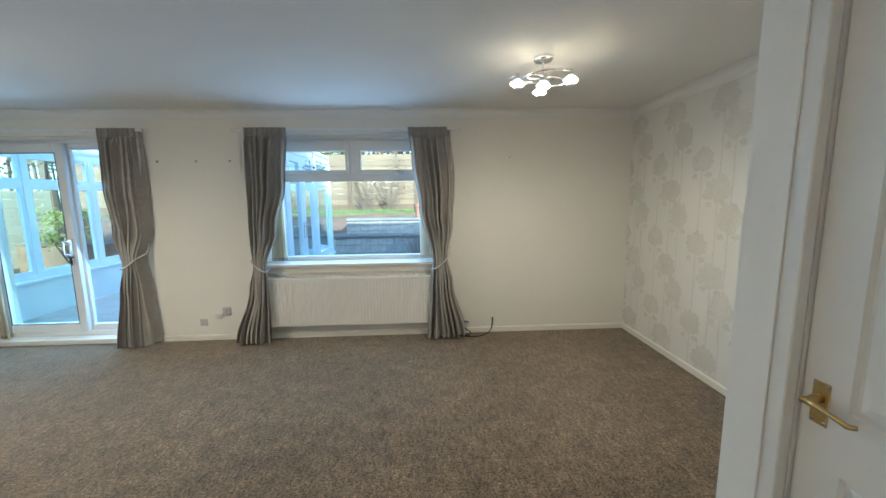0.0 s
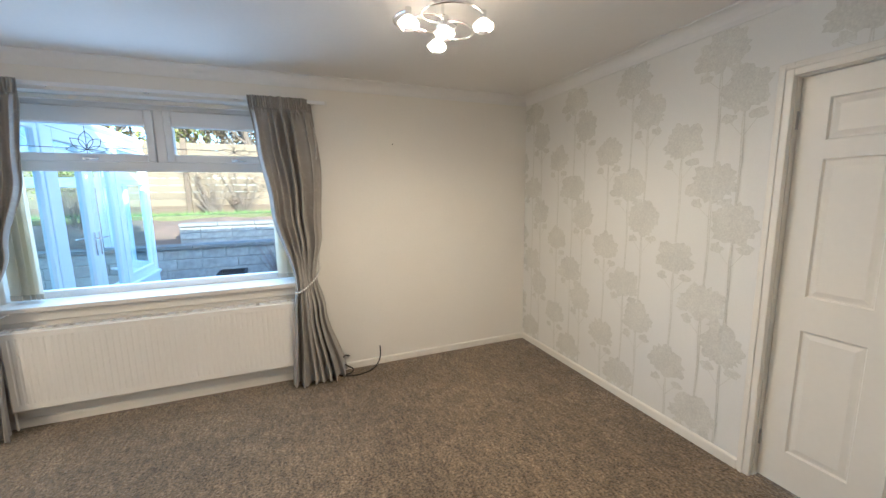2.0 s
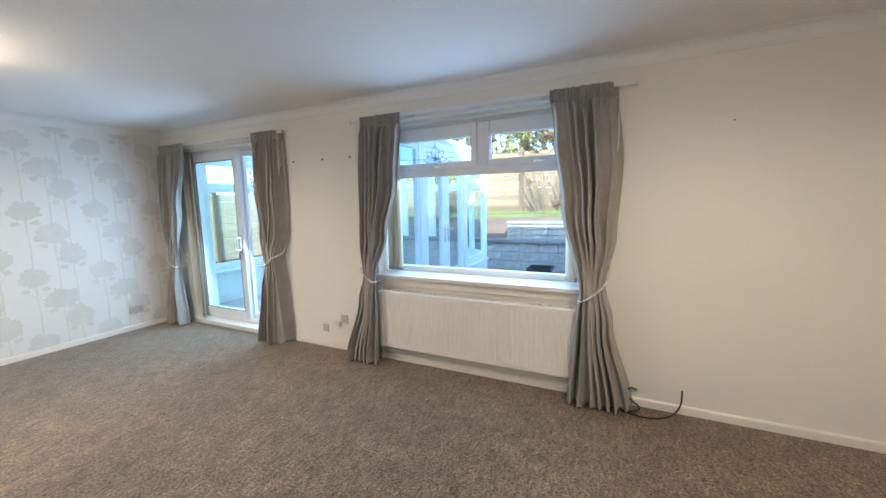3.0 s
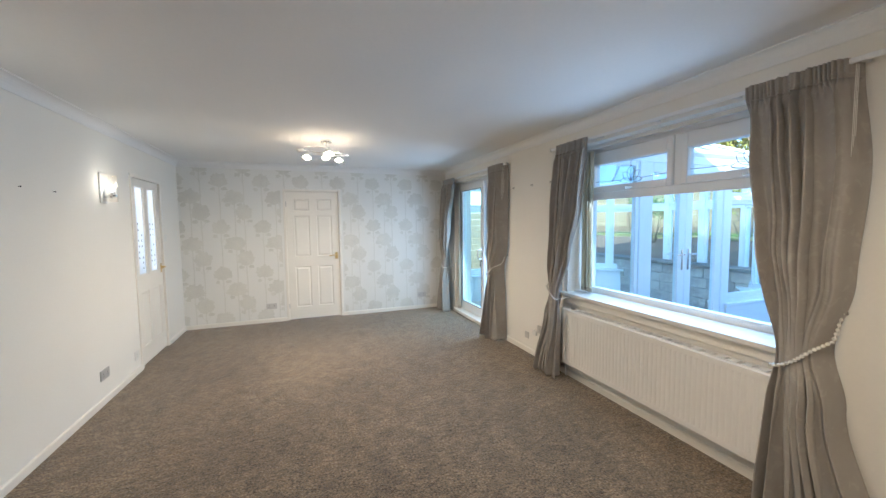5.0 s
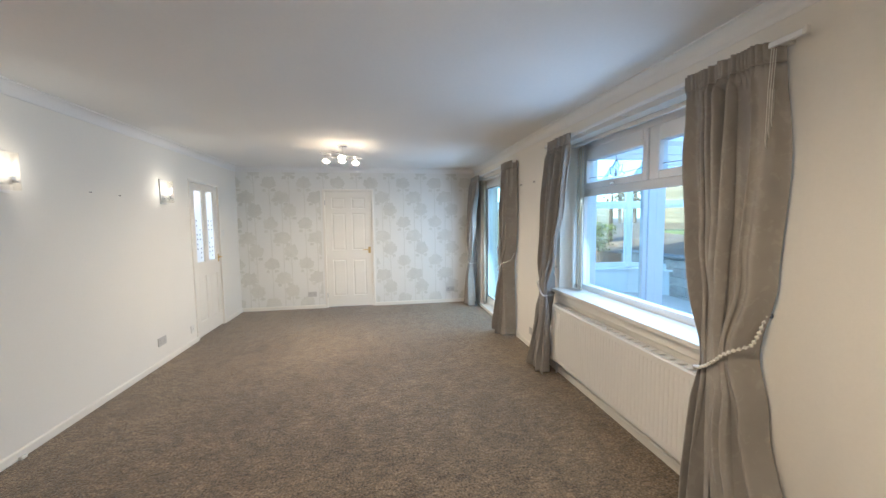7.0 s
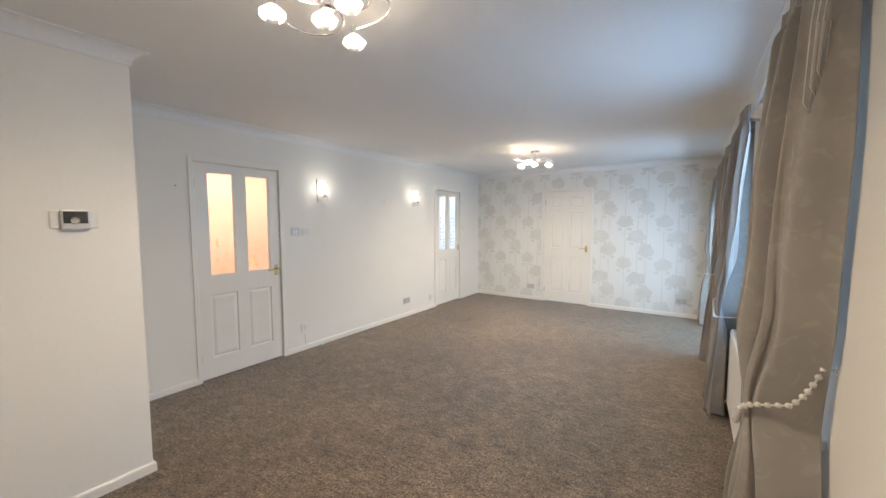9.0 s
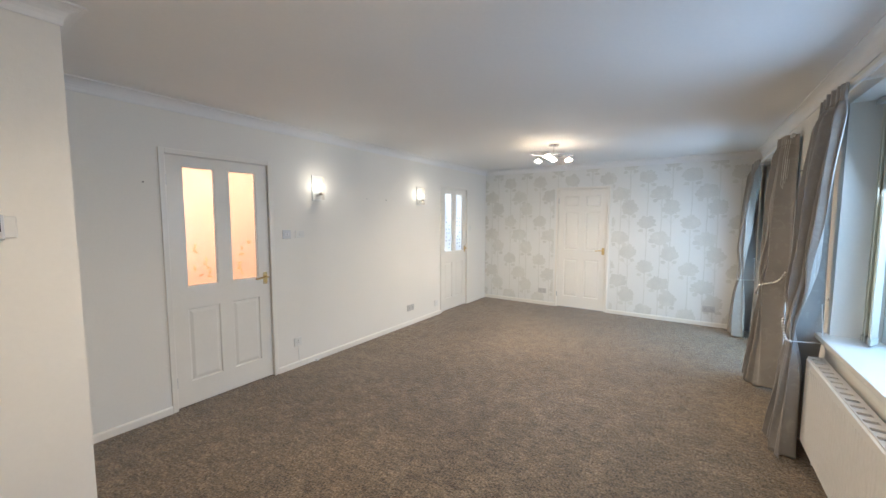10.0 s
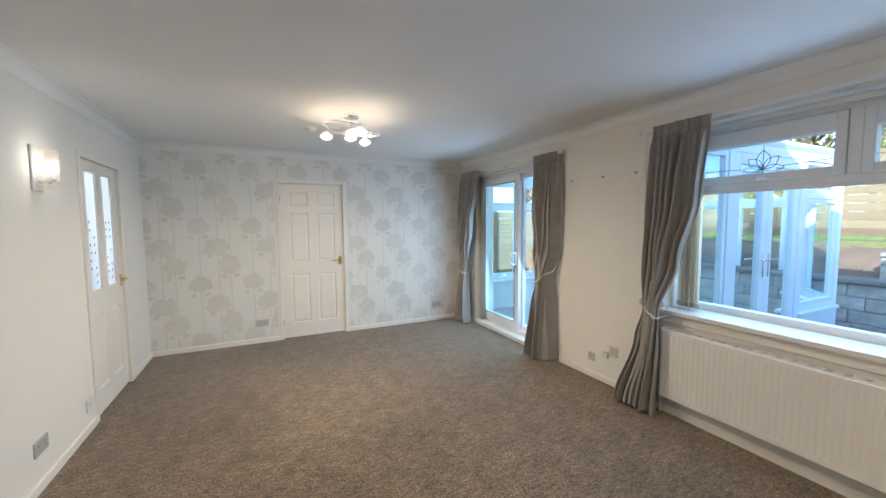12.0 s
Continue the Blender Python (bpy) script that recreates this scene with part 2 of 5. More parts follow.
# fence boards again, colour raised to offset the house's shade
M_FENCELIT = material("lightened_fence_board", (0.45, 0.36, 0.24), 0.85, scale=18, vary=0.12, big=1.6, bigvary=0.1, bump=0.3, perob=0.06)
M_POST = material("fence_post_wood", (0.13, 0.085, 0.05), 0.9, scale=22, vary=0.12, bump=0.3)
M_TERRA = material("terracotta", (0.45, 0.20, 0.12), 0.8, scale=22, vary=0.12, bigvary=0.1)
M_TWIG = material("bare_twigs", (0.30, 0.235, 0.21), 0.9, island=0.25)
M_LEAF = material("shrub_leaf", (0.10, 0.17, 0.045), 0.55, scale=8, vary=0.2, island=0.4)
M_LEAFGOLD = material("golden_leaf", (0.28, 0.27, 0.05), 0.6, scale=8, vary=0.2, island=0.4)
M_WOODLEAF = material("autumn_wood_leaf", (0.17, 0.115, 0.055), 0.7, scale=6, vary=0.2, island=0.45)
M_BARK = material("tree_bark", (0.14, 0.10, 0.07), 0.95, scale=20, vary=0.2, bump=0.5)
M_CONFLOOR = material("conservatory_tile", (0.55, 0.50, 0.46), 0.35, scale=10, vary=0.06, perob=0.05)
M_DWARF = material("rendered_dwarf_wall", (0.78, 0.79, 0.78), 0.75, scale=30, vary=0.02, bump=0.1)
M_POLY = frosted_material("polycarbonate_sheet", (0.93, 0.96, 0.97), 0.35)
M_ROOFSLAB = material("dark_roof_slab", (0.10, 0.10, 0.10), 0.9)


# ---------- mesh helpers ----------
def add_box(bm, x0, x1, y0, y1, z0, z1, bevel=0.0, seg=1):
    v = [bm.verts.new(c) for c in ((x0, y0, z0), (x1, y0, z0), (x1, y1, z0), (x0, y1, z0), (x0, y0, z1), (x1, y0, z1), (x1, y1, z1), (x0, y1, z1))]
    f = [bm.faces.new([v[i] for i in q]) for q in ((0, 3, 2, 1), (4, 5, 6, 7), (0, 1, 5, 4), (1, 2, 6, 5), (2, 3, 7, 6), (3, 0, 4, 7))]
    if bevel:
        edges = list({e for face in f for e in face.edges})
        bmesh.ops.bevel(bm, geom=edges, offset=bevel, segments=seg, affect="EDGES", profile=0.6)
    return bm


def box(x0, x1, y0, y1, z0, z1, bevel=0.0, seg=1):
    return add_box(bmesh.new(), x0, x1, y0, y1, z0, z1, bevel, seg)


def pane_sheet(x0, x1, y0, y1, z0, z1):
    """One sheet of glass, at the middle of its rebate."""
    bm = bmesh.new()
    y = (y0 + y1) / 2
    bm.faces.new([bm.verts.new(c) for c in ((x0, y, z0), (x1, y, z0), (x1, y, z1), (x0, y, z1))])
    return bm


def add_lathe(bm, profile, n=20, at=(0, 0, 0), axis="Z", close=False):
    """Turns a profile of (radius, height) about an axis."""
    rings = []
    for r, h in profile:
        ring = []
        for i in range(n):
            a = 2 * math.pi * i / n
            p = (r * math.cos(a), r * math.sin(a), h)
            if axis == "Y":
                p = (p[0], p[2], p[1])
            elif axis == "X":
                p = (p[2], p[0], p[1])
            ring.append(bm.verts.new((at[0] + p[0], at[1] + p[1], at[2] + p[2])))
        rings.append(ring)
    for a, b in zip(rings, rings[1:]):
        for i in range(n):
            bm.faces.new((a[i], a[(i + 1) % n], b[(i + 1) % n], b[i]))
    if close:
        bm.faces.new(rings[0][::-1])
        bm.faces.new(rings[-1])
    return bm


def add_tube(bm, pts, radius, n=8, taper=1.0):
    """A round tube along points; taper is the end radius over the start radius."""
    pts = [Vector(p) for p in pts]
    rings, side = [], None
    for i, p in enumerate(pts):
        d = (pts[min(i + 1, len(pts) - 1)] - pts[max(i - 1, 0)]).normalized()
        if side is None:
            side = d.orthogonal().normalized()
        side = (side - d * side.dot(d)).normalized()
        up = d.cross(side)
        r = radius * (1 + (taper - 1) * i / (len(pts) - 1))
        rings.append([bm.verts.new(p + r * (math.cos(2 * math.pi * k / n) * side + math.sin(2 * math.pi * k / n) * up)) for k in range(n)])
    for a, b in zip(rings, rings[1:]):
        for k in range(n):
            bm.faces.new((a[k], a[(k + 1) % n], b[(k + 1) % n], b[k]))
    bm.faces.new(rings[0][::-1])
    bm.faces.new(rings[-1])
    return bm


def mesh_of(bm, name, mat, smooth=False):
    bmesh.ops.recalc_face_normals(bm, faces=bm.faces)
    me = bpy.data.meshes.new(name)
    bm.to_mesh(me)
    bm.free()
    me.materials.append(mat)
    if smooth:
        me.shade_smooth()
    return me


def part(name, bm, mat, parent, label="", smooth=False, m=None):
    ob = new(name, mesh_of(bm, name, mat, smooth))
    ob.parent = parent
    if m is not None:
        ob.matrix_basis = m
    return tagged(ob, label) if label else ob


def thing(name, bm, mat, label, category, m=None, group="", kind="", smooth=False):
    ob = new(name, mesh_of(bm, name, mat, smooth))
    if m is not None:
        ob.matrix_basis = m
    return tagged(ob, label, category, group, kind)


def base(name, label, category, m, group="", kind=""):
    ob = new(name)
    ob.empty_display_size = 0.05
    ob.matrix_basis = m
    return tagged(ob, label, category, group, kind)


def structure(name, bm, mat, label, category="wall", smooth=False):
    return thing(name, bm, mat, label, category, kind="structure", smooth=smooth)


def panel_wall(axis, at0, at1, a0, a1, z0, z1, holes):
    """A wall slab between at0 and at1 on one axis, from a0 to a1 along the other, with rectangular holes (a, b, low, high)."""
    bm = bmesh.new()

    def piece(p, q, low, high):
        if q - p > 1e-4 and high - low > 1e-4:
            if axis == "y":
                add_box(bm, p, q, at0, at1, low, high)
            else:
                add_box(bm, at0, at1, p, q, low, high)

    edge = a0
    for a, b, low, high in sorted(holes):
        piece(edge, a, z0, z1)
        piece(a, b, z0, low)
        piece(a, b, high, z1)
        edge = b
    piece(edge, a1, z0, z1)
    return bm


# ---------- the plan ----------
XW, XE, YS, YN, ZC = -4.73, 2.47, 0.335, 4.33, 2.385
XC, YT = 1.175, 1.393          # the boxed-in corner: its faces towards the room
WIN = (-1.47, 0.39, 0.812, 2.17)      # window opening
PAT = (-4.33, -2.70, 0.0, 2.15)      # sliding door opening
DA, DB, DW, DE, DC = (-0.35, 0.448), (-4.005, -3.235), (1.72, 2.487), (1.457, 2.22), (0.45, 1.195)
TOP = 1.985

structure("floor", box(XW - 0.1, XE + 0.1, YS - 0.1, YN, -0.12, 0.0), M_CARPET, "brown heather loop carpet covering the living room floor", "floor")
structure("wall_north", panel_wall("y", YN, YN + 0.3, XW - 0.3, XE + 0.3, -0.3, 2.75, [WIN, PAT]), M_WALL, "warm white painted window wall with fixing marks")
structure("wall_south", panel_wall("y", YS - 0.1, YS, XW, XC + 0.1, 0, ZC + 0.05, [(DA[0] - 0.03, DA[1] + 0.03, 0, TOP + 0.03), (DB[0] - 0.03, DB[1] + 0.03, 0, TOP + 0.03)]), M_WALL, "warm white painted long wall")
structure("wall_west", panel_wall("x", XW - 0.1, XW, YS - 0.1, YN, 0, ZC + 0.05, [(DW[0] - 0.03, DW[1] + 0.03, 0, TOP + 0.03)]), M_PAPER, "end wall papered in white with pale grey trees")
structure("wall_east", panel_wall("x", XE, XE + 0.1, YT - 0.1, YN, 0, ZC + 0.05, [(DE[0] - 0.03, DE[1] + 0.03, 0, TOP + 0.03)]), M_PAPER, "end wall papered in white with pale grey trees")
structure("wall_cupboard_side", panel_wall("x", XC, XC + 0.1, YS, YT, 0, ZC + 0.05, [(DC[0] - 0.03, DC[1] + 0.03, 0, TOP + 0.03)]), M_WALL, "white painted side of the boxed-in cupboard")
structure("wall_cupboard_front", box(XC + 0.1, XE, YT - 0.1, YT, 0, ZC + 0.05), M_WALL, "white painted front of the boxed-in cupboard")
structure("ceiling", box(XW - 0.1, XE + 0.1, YS - 0.1, YN, ZC, ZC + 0.1), M_CEIL, "matt off-white painted plaster ceiling", "ceiling")
# unseen slab, height set to throw the house's shade over the patio
structure("roof", box(XW - 0.4, XE + 0.4, -1.9, YN + 0.42, 2.75, 2.95), M_ROOFSLAB, "unseen dark roof slab shading the garden", "roof")
structure("wall_cupboard_back", box(XC + 0.1, XE + 0.1, YS - 0.1, YS, 0, ZC + 0.05), M_WALL, "plain white wall closing the cupboard")


def run_profile(loop, profile, closed=True):
    """Sweeps a profile of (out from the wall, height) round a loop of plan corners, mitred; the room lies to the left of the loop."""
    bm = bmesh.new()
    n = len(loop)
    rings = []
    for i in range(n):
        p = Vector(loop[i])
        a = (p - Vector(loop[i - 1])).normalized() if closed or i else None
        b = (Vector(loop[(i + 1) % n]) - p).normalized() if closed or i < n - 1 else None
        a, b = a or b, b or a
        na, nb = Vector((-a.y, a.x)), Vector((-b.y, b.x))
        off = (na + nb) / (1 + na.dot(nb))
        rings.append([bm.verts.new((p.x + off.x * o, p.y + off.y * o, z)) for o, z in profile])
    for i in range(n if closed else n - 1):
        a, b = rings[i], rings[(i + 1) % n]
        for k in range(len(profile) - 1):
            bm.faces.new((a[k], b[k], b[k + 1], a[k + 1]))
    if not closed:
        bm.faces.new(rings[0])
        bm.faces.new(rings[-1][::-1])
    return bm


LOOP = [(XW, YS), (XC, YS), (XC, YT), (XE, YT), (XE, YN), (XW, YN)]
cove = [(0.0, ZC - 0.08), (0.006, ZC - 0.08)] + [(0.072 - 0.064 * math.cos(radians(a)), ZC - 0.074 + 0.066 * math.sin(radians(a))) for a in range(0, 91, 15)] + [(0.076, ZC - 0.008), (0.076, ZC)]
structure("coving", run_profile(LOOP, cove), M_CEIL, "white plaster coving round the ceiling", "coving")

SK = [(0.0, 0.058), (0.006, 0.058), (0.012, 0.052), (0.014, 0.045), (0.014, 0.0)]
F = 0.045
runs = [
    [(XW, DW[0] - F), (XW, YS), (DB[0] - F, YS)],
    [(DB[1] + F, YS), (DA[0] - F, YS)],
    [(DA[1] + F, YS), (XC, YS), (XC, DC[0] - 0.05)],
    [(XC, DC[1] + 0.08), (XC, YT), (XE, YT), (XE, DE[0] - 0.065)],
    [(XE, DE[1] + 0.065), (XE, YN), (PAT[1] + 0.02, YN)],
    [(PAT[0] - 0.02, YN), (XW, YN), (XW, DW[1] + F)],
]
for run in runs:
    structure("baseboard", run_profile(run, SK, closed=False), M_GLOSS, "low white gloss skirting board", "baseboard")


# ---------- wallpaper print ----------
def add_tree(bm, s, z, seed, put, smin, smax, zmin, zmax, layer):
    """One printed tree: a ragged crown, tufts below it and a thin stem, trimmed to its stretch of wall."""
    rnd = random.Random(seed)
    step = [layer * 0.00012]

    def at(ss, zz):
        return bm.verts.new(put(min(max(ss, smin), smax), min(max(zz, zmin), zmax), step[0]))

    def fan(cs, cz, rx, rz, n, rag):
        step[0] += 0.00003
        ph = rnd.random() * 6
        c, ring = at(cs, cz), []
        for i in range(n):
            a = 2 * math.pi * i / n
            r = 1 + rag * (rnd.random() - 0.5) + 0.06 * math.sin(5 * a + ph)
            zz = math.sin(a) * rz * r
            ring.append(at(cs + math.cos(a) * rx * r, cz + (zz if zz > 0 else (0.62, 0.8, 0.72)[seed % 3] * zz)))
        for i in range(n):
            bm.faces.new((c, ring[i], ring[(i + 1) % n]))

    def stem(pts, w):
        step[0] += 0.00003
        for (s0, z0), (s1, z1) in zip(pts, pts[1:]):
            if smin < s0 < smax and (zmin < z0 < zmax or zmin < z1 < zmax):
                bm.faces.new([at(*q) for q in ((s0 - w, z0), (s0 + w, z0), (s1 + w, z1), (s1 - w, z1))])

    kind = seed % 3
    rx, rz = ((0.118, 0.118), (0.130, 0.112), (0.112, 0.128))[kind]
    fan(s, z, rx, rz, 46, 0.30)
    fan(s - rx * 0.62, z - rz * 0.95, 0.034, 0.030, 13, 0.6)
    fan(s + rx * 0.60, z - rz * 0.90, 0.038, 0.028, 13, 0.6)
    if kind == 1:
        fan(s - rx * 0.85, z - rz * 0.35, 0.045, 0.036, 14, 0.5)
    stem([(s + 0.004, z + rz * 0.2), (s, z - rz * 0.6), (s - 0.004, z - rz * 1.3), (s + 0.004, z - 0.34), (s, z - 0.675 + rz * 0.9)], 0.0032)
    stem([(s + 0.004, z - rz * 0.7), (s + 0.007, z - rz * 1.4), (s + 0.012, z - 0.34), (s + 0.006, z - 0.675 + rz * 0.9)], 0.0024)
    stem([(s - rx * 0.6, z - rz), (s - 0.004, z - rz * 1.6)], 0.0022)
    stem([(s + rx * 0.58, z - rz), (s + 0.002, z - rz * 1.7)], 0.0022)


def wallpaper(name, put, s0, s1, first, phase, door_span, label):
    """Printed trees over one wall, in drops 0.55 m wide with a 0.675 m repeat, round a door."""
    bm = bmesh.new()
    lo, hi, head = 0.062, ZC - 0.084, TOP + 0.045
    spans = [(s0, door_span[0] - 0.07, lo), (door_span[0] - 0.07, door_span[1] + 0.07, head), (door_span[1] + 0.07, s1, lo)]
    count, k0 = 0, int((s0 - first) / 0.55) - 2
    for k in range(k0, k0 + 20):
        for ds, dz, kind in ((0.0, 0.0, 0), (0.185, -0.23, 1), (0.31, -0.455, 2)):
            s = first + 0.55 * k + ds
            for r in range(-1, 6):
                z = phase + dz + 0.675 * r
                count += 1
                for a, b, low in spans:
                    if a - 0.1 < s < b + 0.1 and low - 0.09 < z < hi + 0.09 and b - a > 0.05:
                        add_tree(bm, s, z, 3 * count + kind, put, a, b, low, hi, count % 9)
    bmesh.ops.dissolve_degenerate(bm, edges=bm.edges, dist=1e-5)
    return thing(name, bm, M_PRINT, label, "wallpaper", kind="structure")


wallpaper("wallpaper_print_west", lambda s, z, d: (XW + 0.002 + d, s, z), YS, YN, 0.84, 0.09, DW, "pale grey printed trees on the white end wall")
wallpaper("wallpaper_print_east", lambda s, z, d: (XE - 0.002 - d, -s, z), -YN, -YT, -2.73, 0.40, (-DE[1], -DE[0]), "pale grey printed trees on the white end wall")


# ---------- doors ----------
def add_raised_panel(bm, x0, x1, z0, z1, y, depth=0.010, margin=0.035):
    """A moulded field: sunk edge, bevelled slope up to a raised middle; front faces -y at y."""
    steps = ((0.0, 0.0), (0.006, depth), (0.014, depth), (margin, 0.003))
    rings = [[bm.verts.new(c) for c in ((x0 + i, y + d, z0 + i), (x1 - i, y + d, z0 + i), (x1 - i, y + d, z1 - i), (x0 + i, y + d, z1 - i))] for i, d in steps]
    for a, b in zip(rings, rings[1:]):
        for k in range(4):
            bm.faces.new((a[k], a[(k + 1) % 4], b[(k + 1) % 4], b[k]))
    bm.faces.new(rings[-1])
    return bm


def lever_handle(parent, x, z, y, turn):
    """Brass lever on a short back plate; turn +1: the lever points to +x."""
    h = part("door_handle", box(x - 0.021, x + 0.021, y - 0.004, y, z - 0.055, z + 0.055, 0.002), M_BRASS, parent, "brass lever handle on a plate")
    bm = add_lathe(bmesh.new(), [(0.011, 0.0), (0.011, -0.02), (0.008, -0.026), (0.008, -0.048)], 14, (x, y - 0.004, z + 0.012), "Y", True)
    add_tube(bm, [(x, y - 0.047, z + 0.012), (x + turn * 0.03, y - 0.05, z + 0.013), (x + turn * 0.07, y - 0.05, z + 0.010), (x + turn * 0.098, y - 0.047, z + 0.003), (x + turn * 0.112, y - 0.044, z + 0.008)], 0.0075, 10, 0.8)
    part("lever", bm, M_BRASS, h, smooth=True)
    bm = bmesh.new()
    for sx in (-0.014, 0.014):
        for sz in (-0.046, 0.046):
            add_lathe(bm, [(0.0045, 0.0), (0.004, -0.0016), (0.001, -0.0022)], 8, (x + sx, y - 0.004, z + sz), "Y")
    part("plate_screws", bm, M_STEEL, h)


def door(name, m, w, glazed, frame_w, handle_right, label, sunk=0.012, glass=None, handle_z=0.985):
    """A panelled leaf in its frame. Local x runs across, the room lies on the -y side, the wall's face is y = 0."""
    d = base(name, label, "door", m, kind="structure")
    T, y0 = 0.038, sunk
    z0, z1 = 0.012, TOP
    sl, mid = 0.105, 0.105
    x1, x2, x3, x4 = sl, (w - mid) / 2, (w + mid) / 2, w - sl
    if glazed:
        rows = [(0.20, 0.79), (0.962, 1.915)]
    else:
        rows = [(0.20, 0.83), (0.99, 1.62), (1.70, 1.88)]
    edges = [z0] + [v for r in rows for v in r] + [z1]
    bm = bmesh.new()
    add_box(bm, 0, sl, y0, y0 + T, z0, z1)
    add_box(bm, w - sl, w, y0, y0 + T, z0, z1)
    for a, b in zip(edges[0::2], edges[1::2]):
        add_box(bm, x1, x4, y0, y0 + T, a, b)
    for a, b in rows:
        add_box(bm, x2, x3, y0, y0 + T, a, b)
    part("leaf", bm, M_GLOSS, d)
    for i, (a, b) in enumerate(rows):
        for p, q in ((x1, x2), (x3, x4)):
            if glazed and i == 1:
                bead = bmesh.new()
                for bx in ((p, p + 0.012, a, b), (q - 0.012, q, a, b), (p + 0.012, q - 0.012, a, a + 0.012), (p + 0.012, q - 0.012, b - 0.012, b)):
                    add_box(bead, bx[0], bx[1], y0 + 0.004, y0 + 0.03, bx[2], bx[3])
                g = part("door_pane", box(p + 0.002, q - 0.002, y0 + 0.016, y0 + 0.02, a + 0.002, b - 0.002), glass, d, "obscured glass pane")
                part("glazing_bead", bead, M_GLOSS, g)
            else:
                part("door_panel", add_raised_panel(bmesh.new(), p, q, a, b, y0 + 0.001), M_GLOSS, d)
    fr = bmesh.new()
    pr = -0.012
    for fx in ((-frame_w, -0.005), (w + 0.005, w + frame_w)):
        add_box(fr, fx[0], fx[1], pr, 0.02, 0, z1 + frame_w, 0.003)
    add_box(fr, -0.005, w + 0.005, pr, 0.02, z1 + 0.006, z1 + frame_w, 0.003)
    for fx in ((-0.03, -0.003), (w + 0.003, w + 0.03)):
        add_box(fr, fx[0], fx[1], 0.021, 0.1, 0, z1 + 0.03)
    add_box(fr, -0.003, w + 0.003, 0.021, 0.1, z1 + 0.003, z1 + 0.03)
    for fx in ((-0.005, 0.012), (w - 0.012, w + 0.005)):
        add_box(fr, fx[0], fx[1], y0 + T + 0.001, y0 + T + 0.02, 0, z1)
    part("door_frame", fr, M_GLOSS, d)
    if frame_w > 0.06:
        mo = bmesh.new()
        for fx in ((-frame_w + 0.012, -frame_w + 0.03), (w + frame_w - 0.03, w + frame_w - 0.012)):
            add_box(mo, fx[0], fx[1], pr - 0.006, pr + 0.001, 0, z1 + frame_w - 0.012, 0.002)
        add_box(mo, -frame_w + 0.03, w + frame_w - 0.03, pr - 0.006, pr + 0.001, z1 + frame_w - 0.03, z1 + frame_w - 0.012, 0.002)
        part("architrave_moulding", mo, M_GLOSS, d)
    hx = -0.002 if handle_right else w + 0.002
    for hz in (0.22, 1.8):
        part("hinge", add_lathe(bmesh.new(), [(0.006, -0.04), (0.006, 0.04)], 10, (hx, y0 - 0.006, hz), "Z", True), M_STEEL, d, "dull steel hinge knuckle")
    x = w - 0.045 if handle_right else 0.045
    lever_handle(d, x, handle_z, y0, -1 if handle_right else 1)
    return d


door_a = door("door_1", pose(DA[1], YS, 0, 0, 0, 180), DA[1] - DA[0], True, 0.045, True, "closed white panelled door with two frosted panes glowing peach", glass=M_FROSTGLOW, handle_z=0.955)
door_b = door("door_2", pose(DB[1], YS, 0, 0, 0, 180), DB[1] - DB[0], True, 0.045, True, "closed white panelled door with two leaf-patterned frosted panes", glass=M_FROSTWARM)
door("door_3", pose(XW, DW[0], 0, 0, 0, 90), DW[1] - DW[0], False, 0.04, True, "closed white six-panel door in the papered end wall")
door("door_4", pose(XE, DE[1], 0, 0, 0, -90), DE[1] - DE[0], False, 0.065, True, "closed white six-panel door beside the cupboard corner", sunk=0.05)
door("door_5", pose(XC, DC[1], 0, 0, 0, -90), DC[1] - DC[0], False, 0.08, False, "closed white six-panel cupboard door with brass lever", sunk=0.03)

# dark leaf sprigs printed on the second door's panes
w_b = DB[1] - DB[0]
for cx in ((0.105 + (w_b - 0.105) / 2) / 2, w_b - (0.105 + (w_b - 0.105) / 2) / 2):
    bm = bmesh.new()
    rnd = random.Random(int(cx * 100))
    for i in range(9):
        z = 1.02 + 0.06 * i
        for sgn in (-1, 1):
            if rnd.random() < 0.25:
                continue
            x, a = cx + sgn * 0.028 + rnd.uniform(-0.008, 0.008), rnd.uniform(0.5, 1.0)
            l, wd = 0.036, 0.011
            dx, dz = sgn * math.cos(a), math.sin(a)
            pts = [(x, z), (x + dx * l * 0.5 - dz * wd, z + dz * l * 0.5 + dx * wd), (x + dx * l, z + dz * l), (x + dx * l * 0.5 + dz * wd, z + dz * l * 0.5 - dx * wd)]
            bm.faces.new([bm.verts.new((p[0], 0.0265, p[1])) for p in pts])
    part("leaf_print", bm, M_LEAD, door_b, "dark leaf sprig on the glass")

# faint peach leaves low on the first door's panes
w_a = DA[1] - DA[0]
for k, cx in enumerate(((0.105 + (w_a - 0.105) / 2) / 2, w_a - (0.105 + (w_a - 0.105) / 2) / 2)):
    bm = bmesh.new()
    rnd = random.Random(70 + k)
    for i in range(9):
        x, z, a = cx + rnd.uniform(-0.06, 0.06), rnd.uniform(1.02, 1.3), rnd.uniform(0, 6.28)
        l, wd = rnd.uniform(0.02, 0.034), 0.012
        dx, dz = math.cos(a), math.sin(a)
        pts = [(x - dx * l, z - dz * l), (x - dz * wd, z + dx * wd), (x + dx * l, z + dz * l), (x + dz * wd, z - dx * wd)]
        bm.faces.new([bm.verts.new((p[0], 0.0265 - 0.0002 * i, p[1])) for p in pts])
    part("leaf_print", bm, M_PEACHLEAF, door_a, "faint peach leaves on the glass")

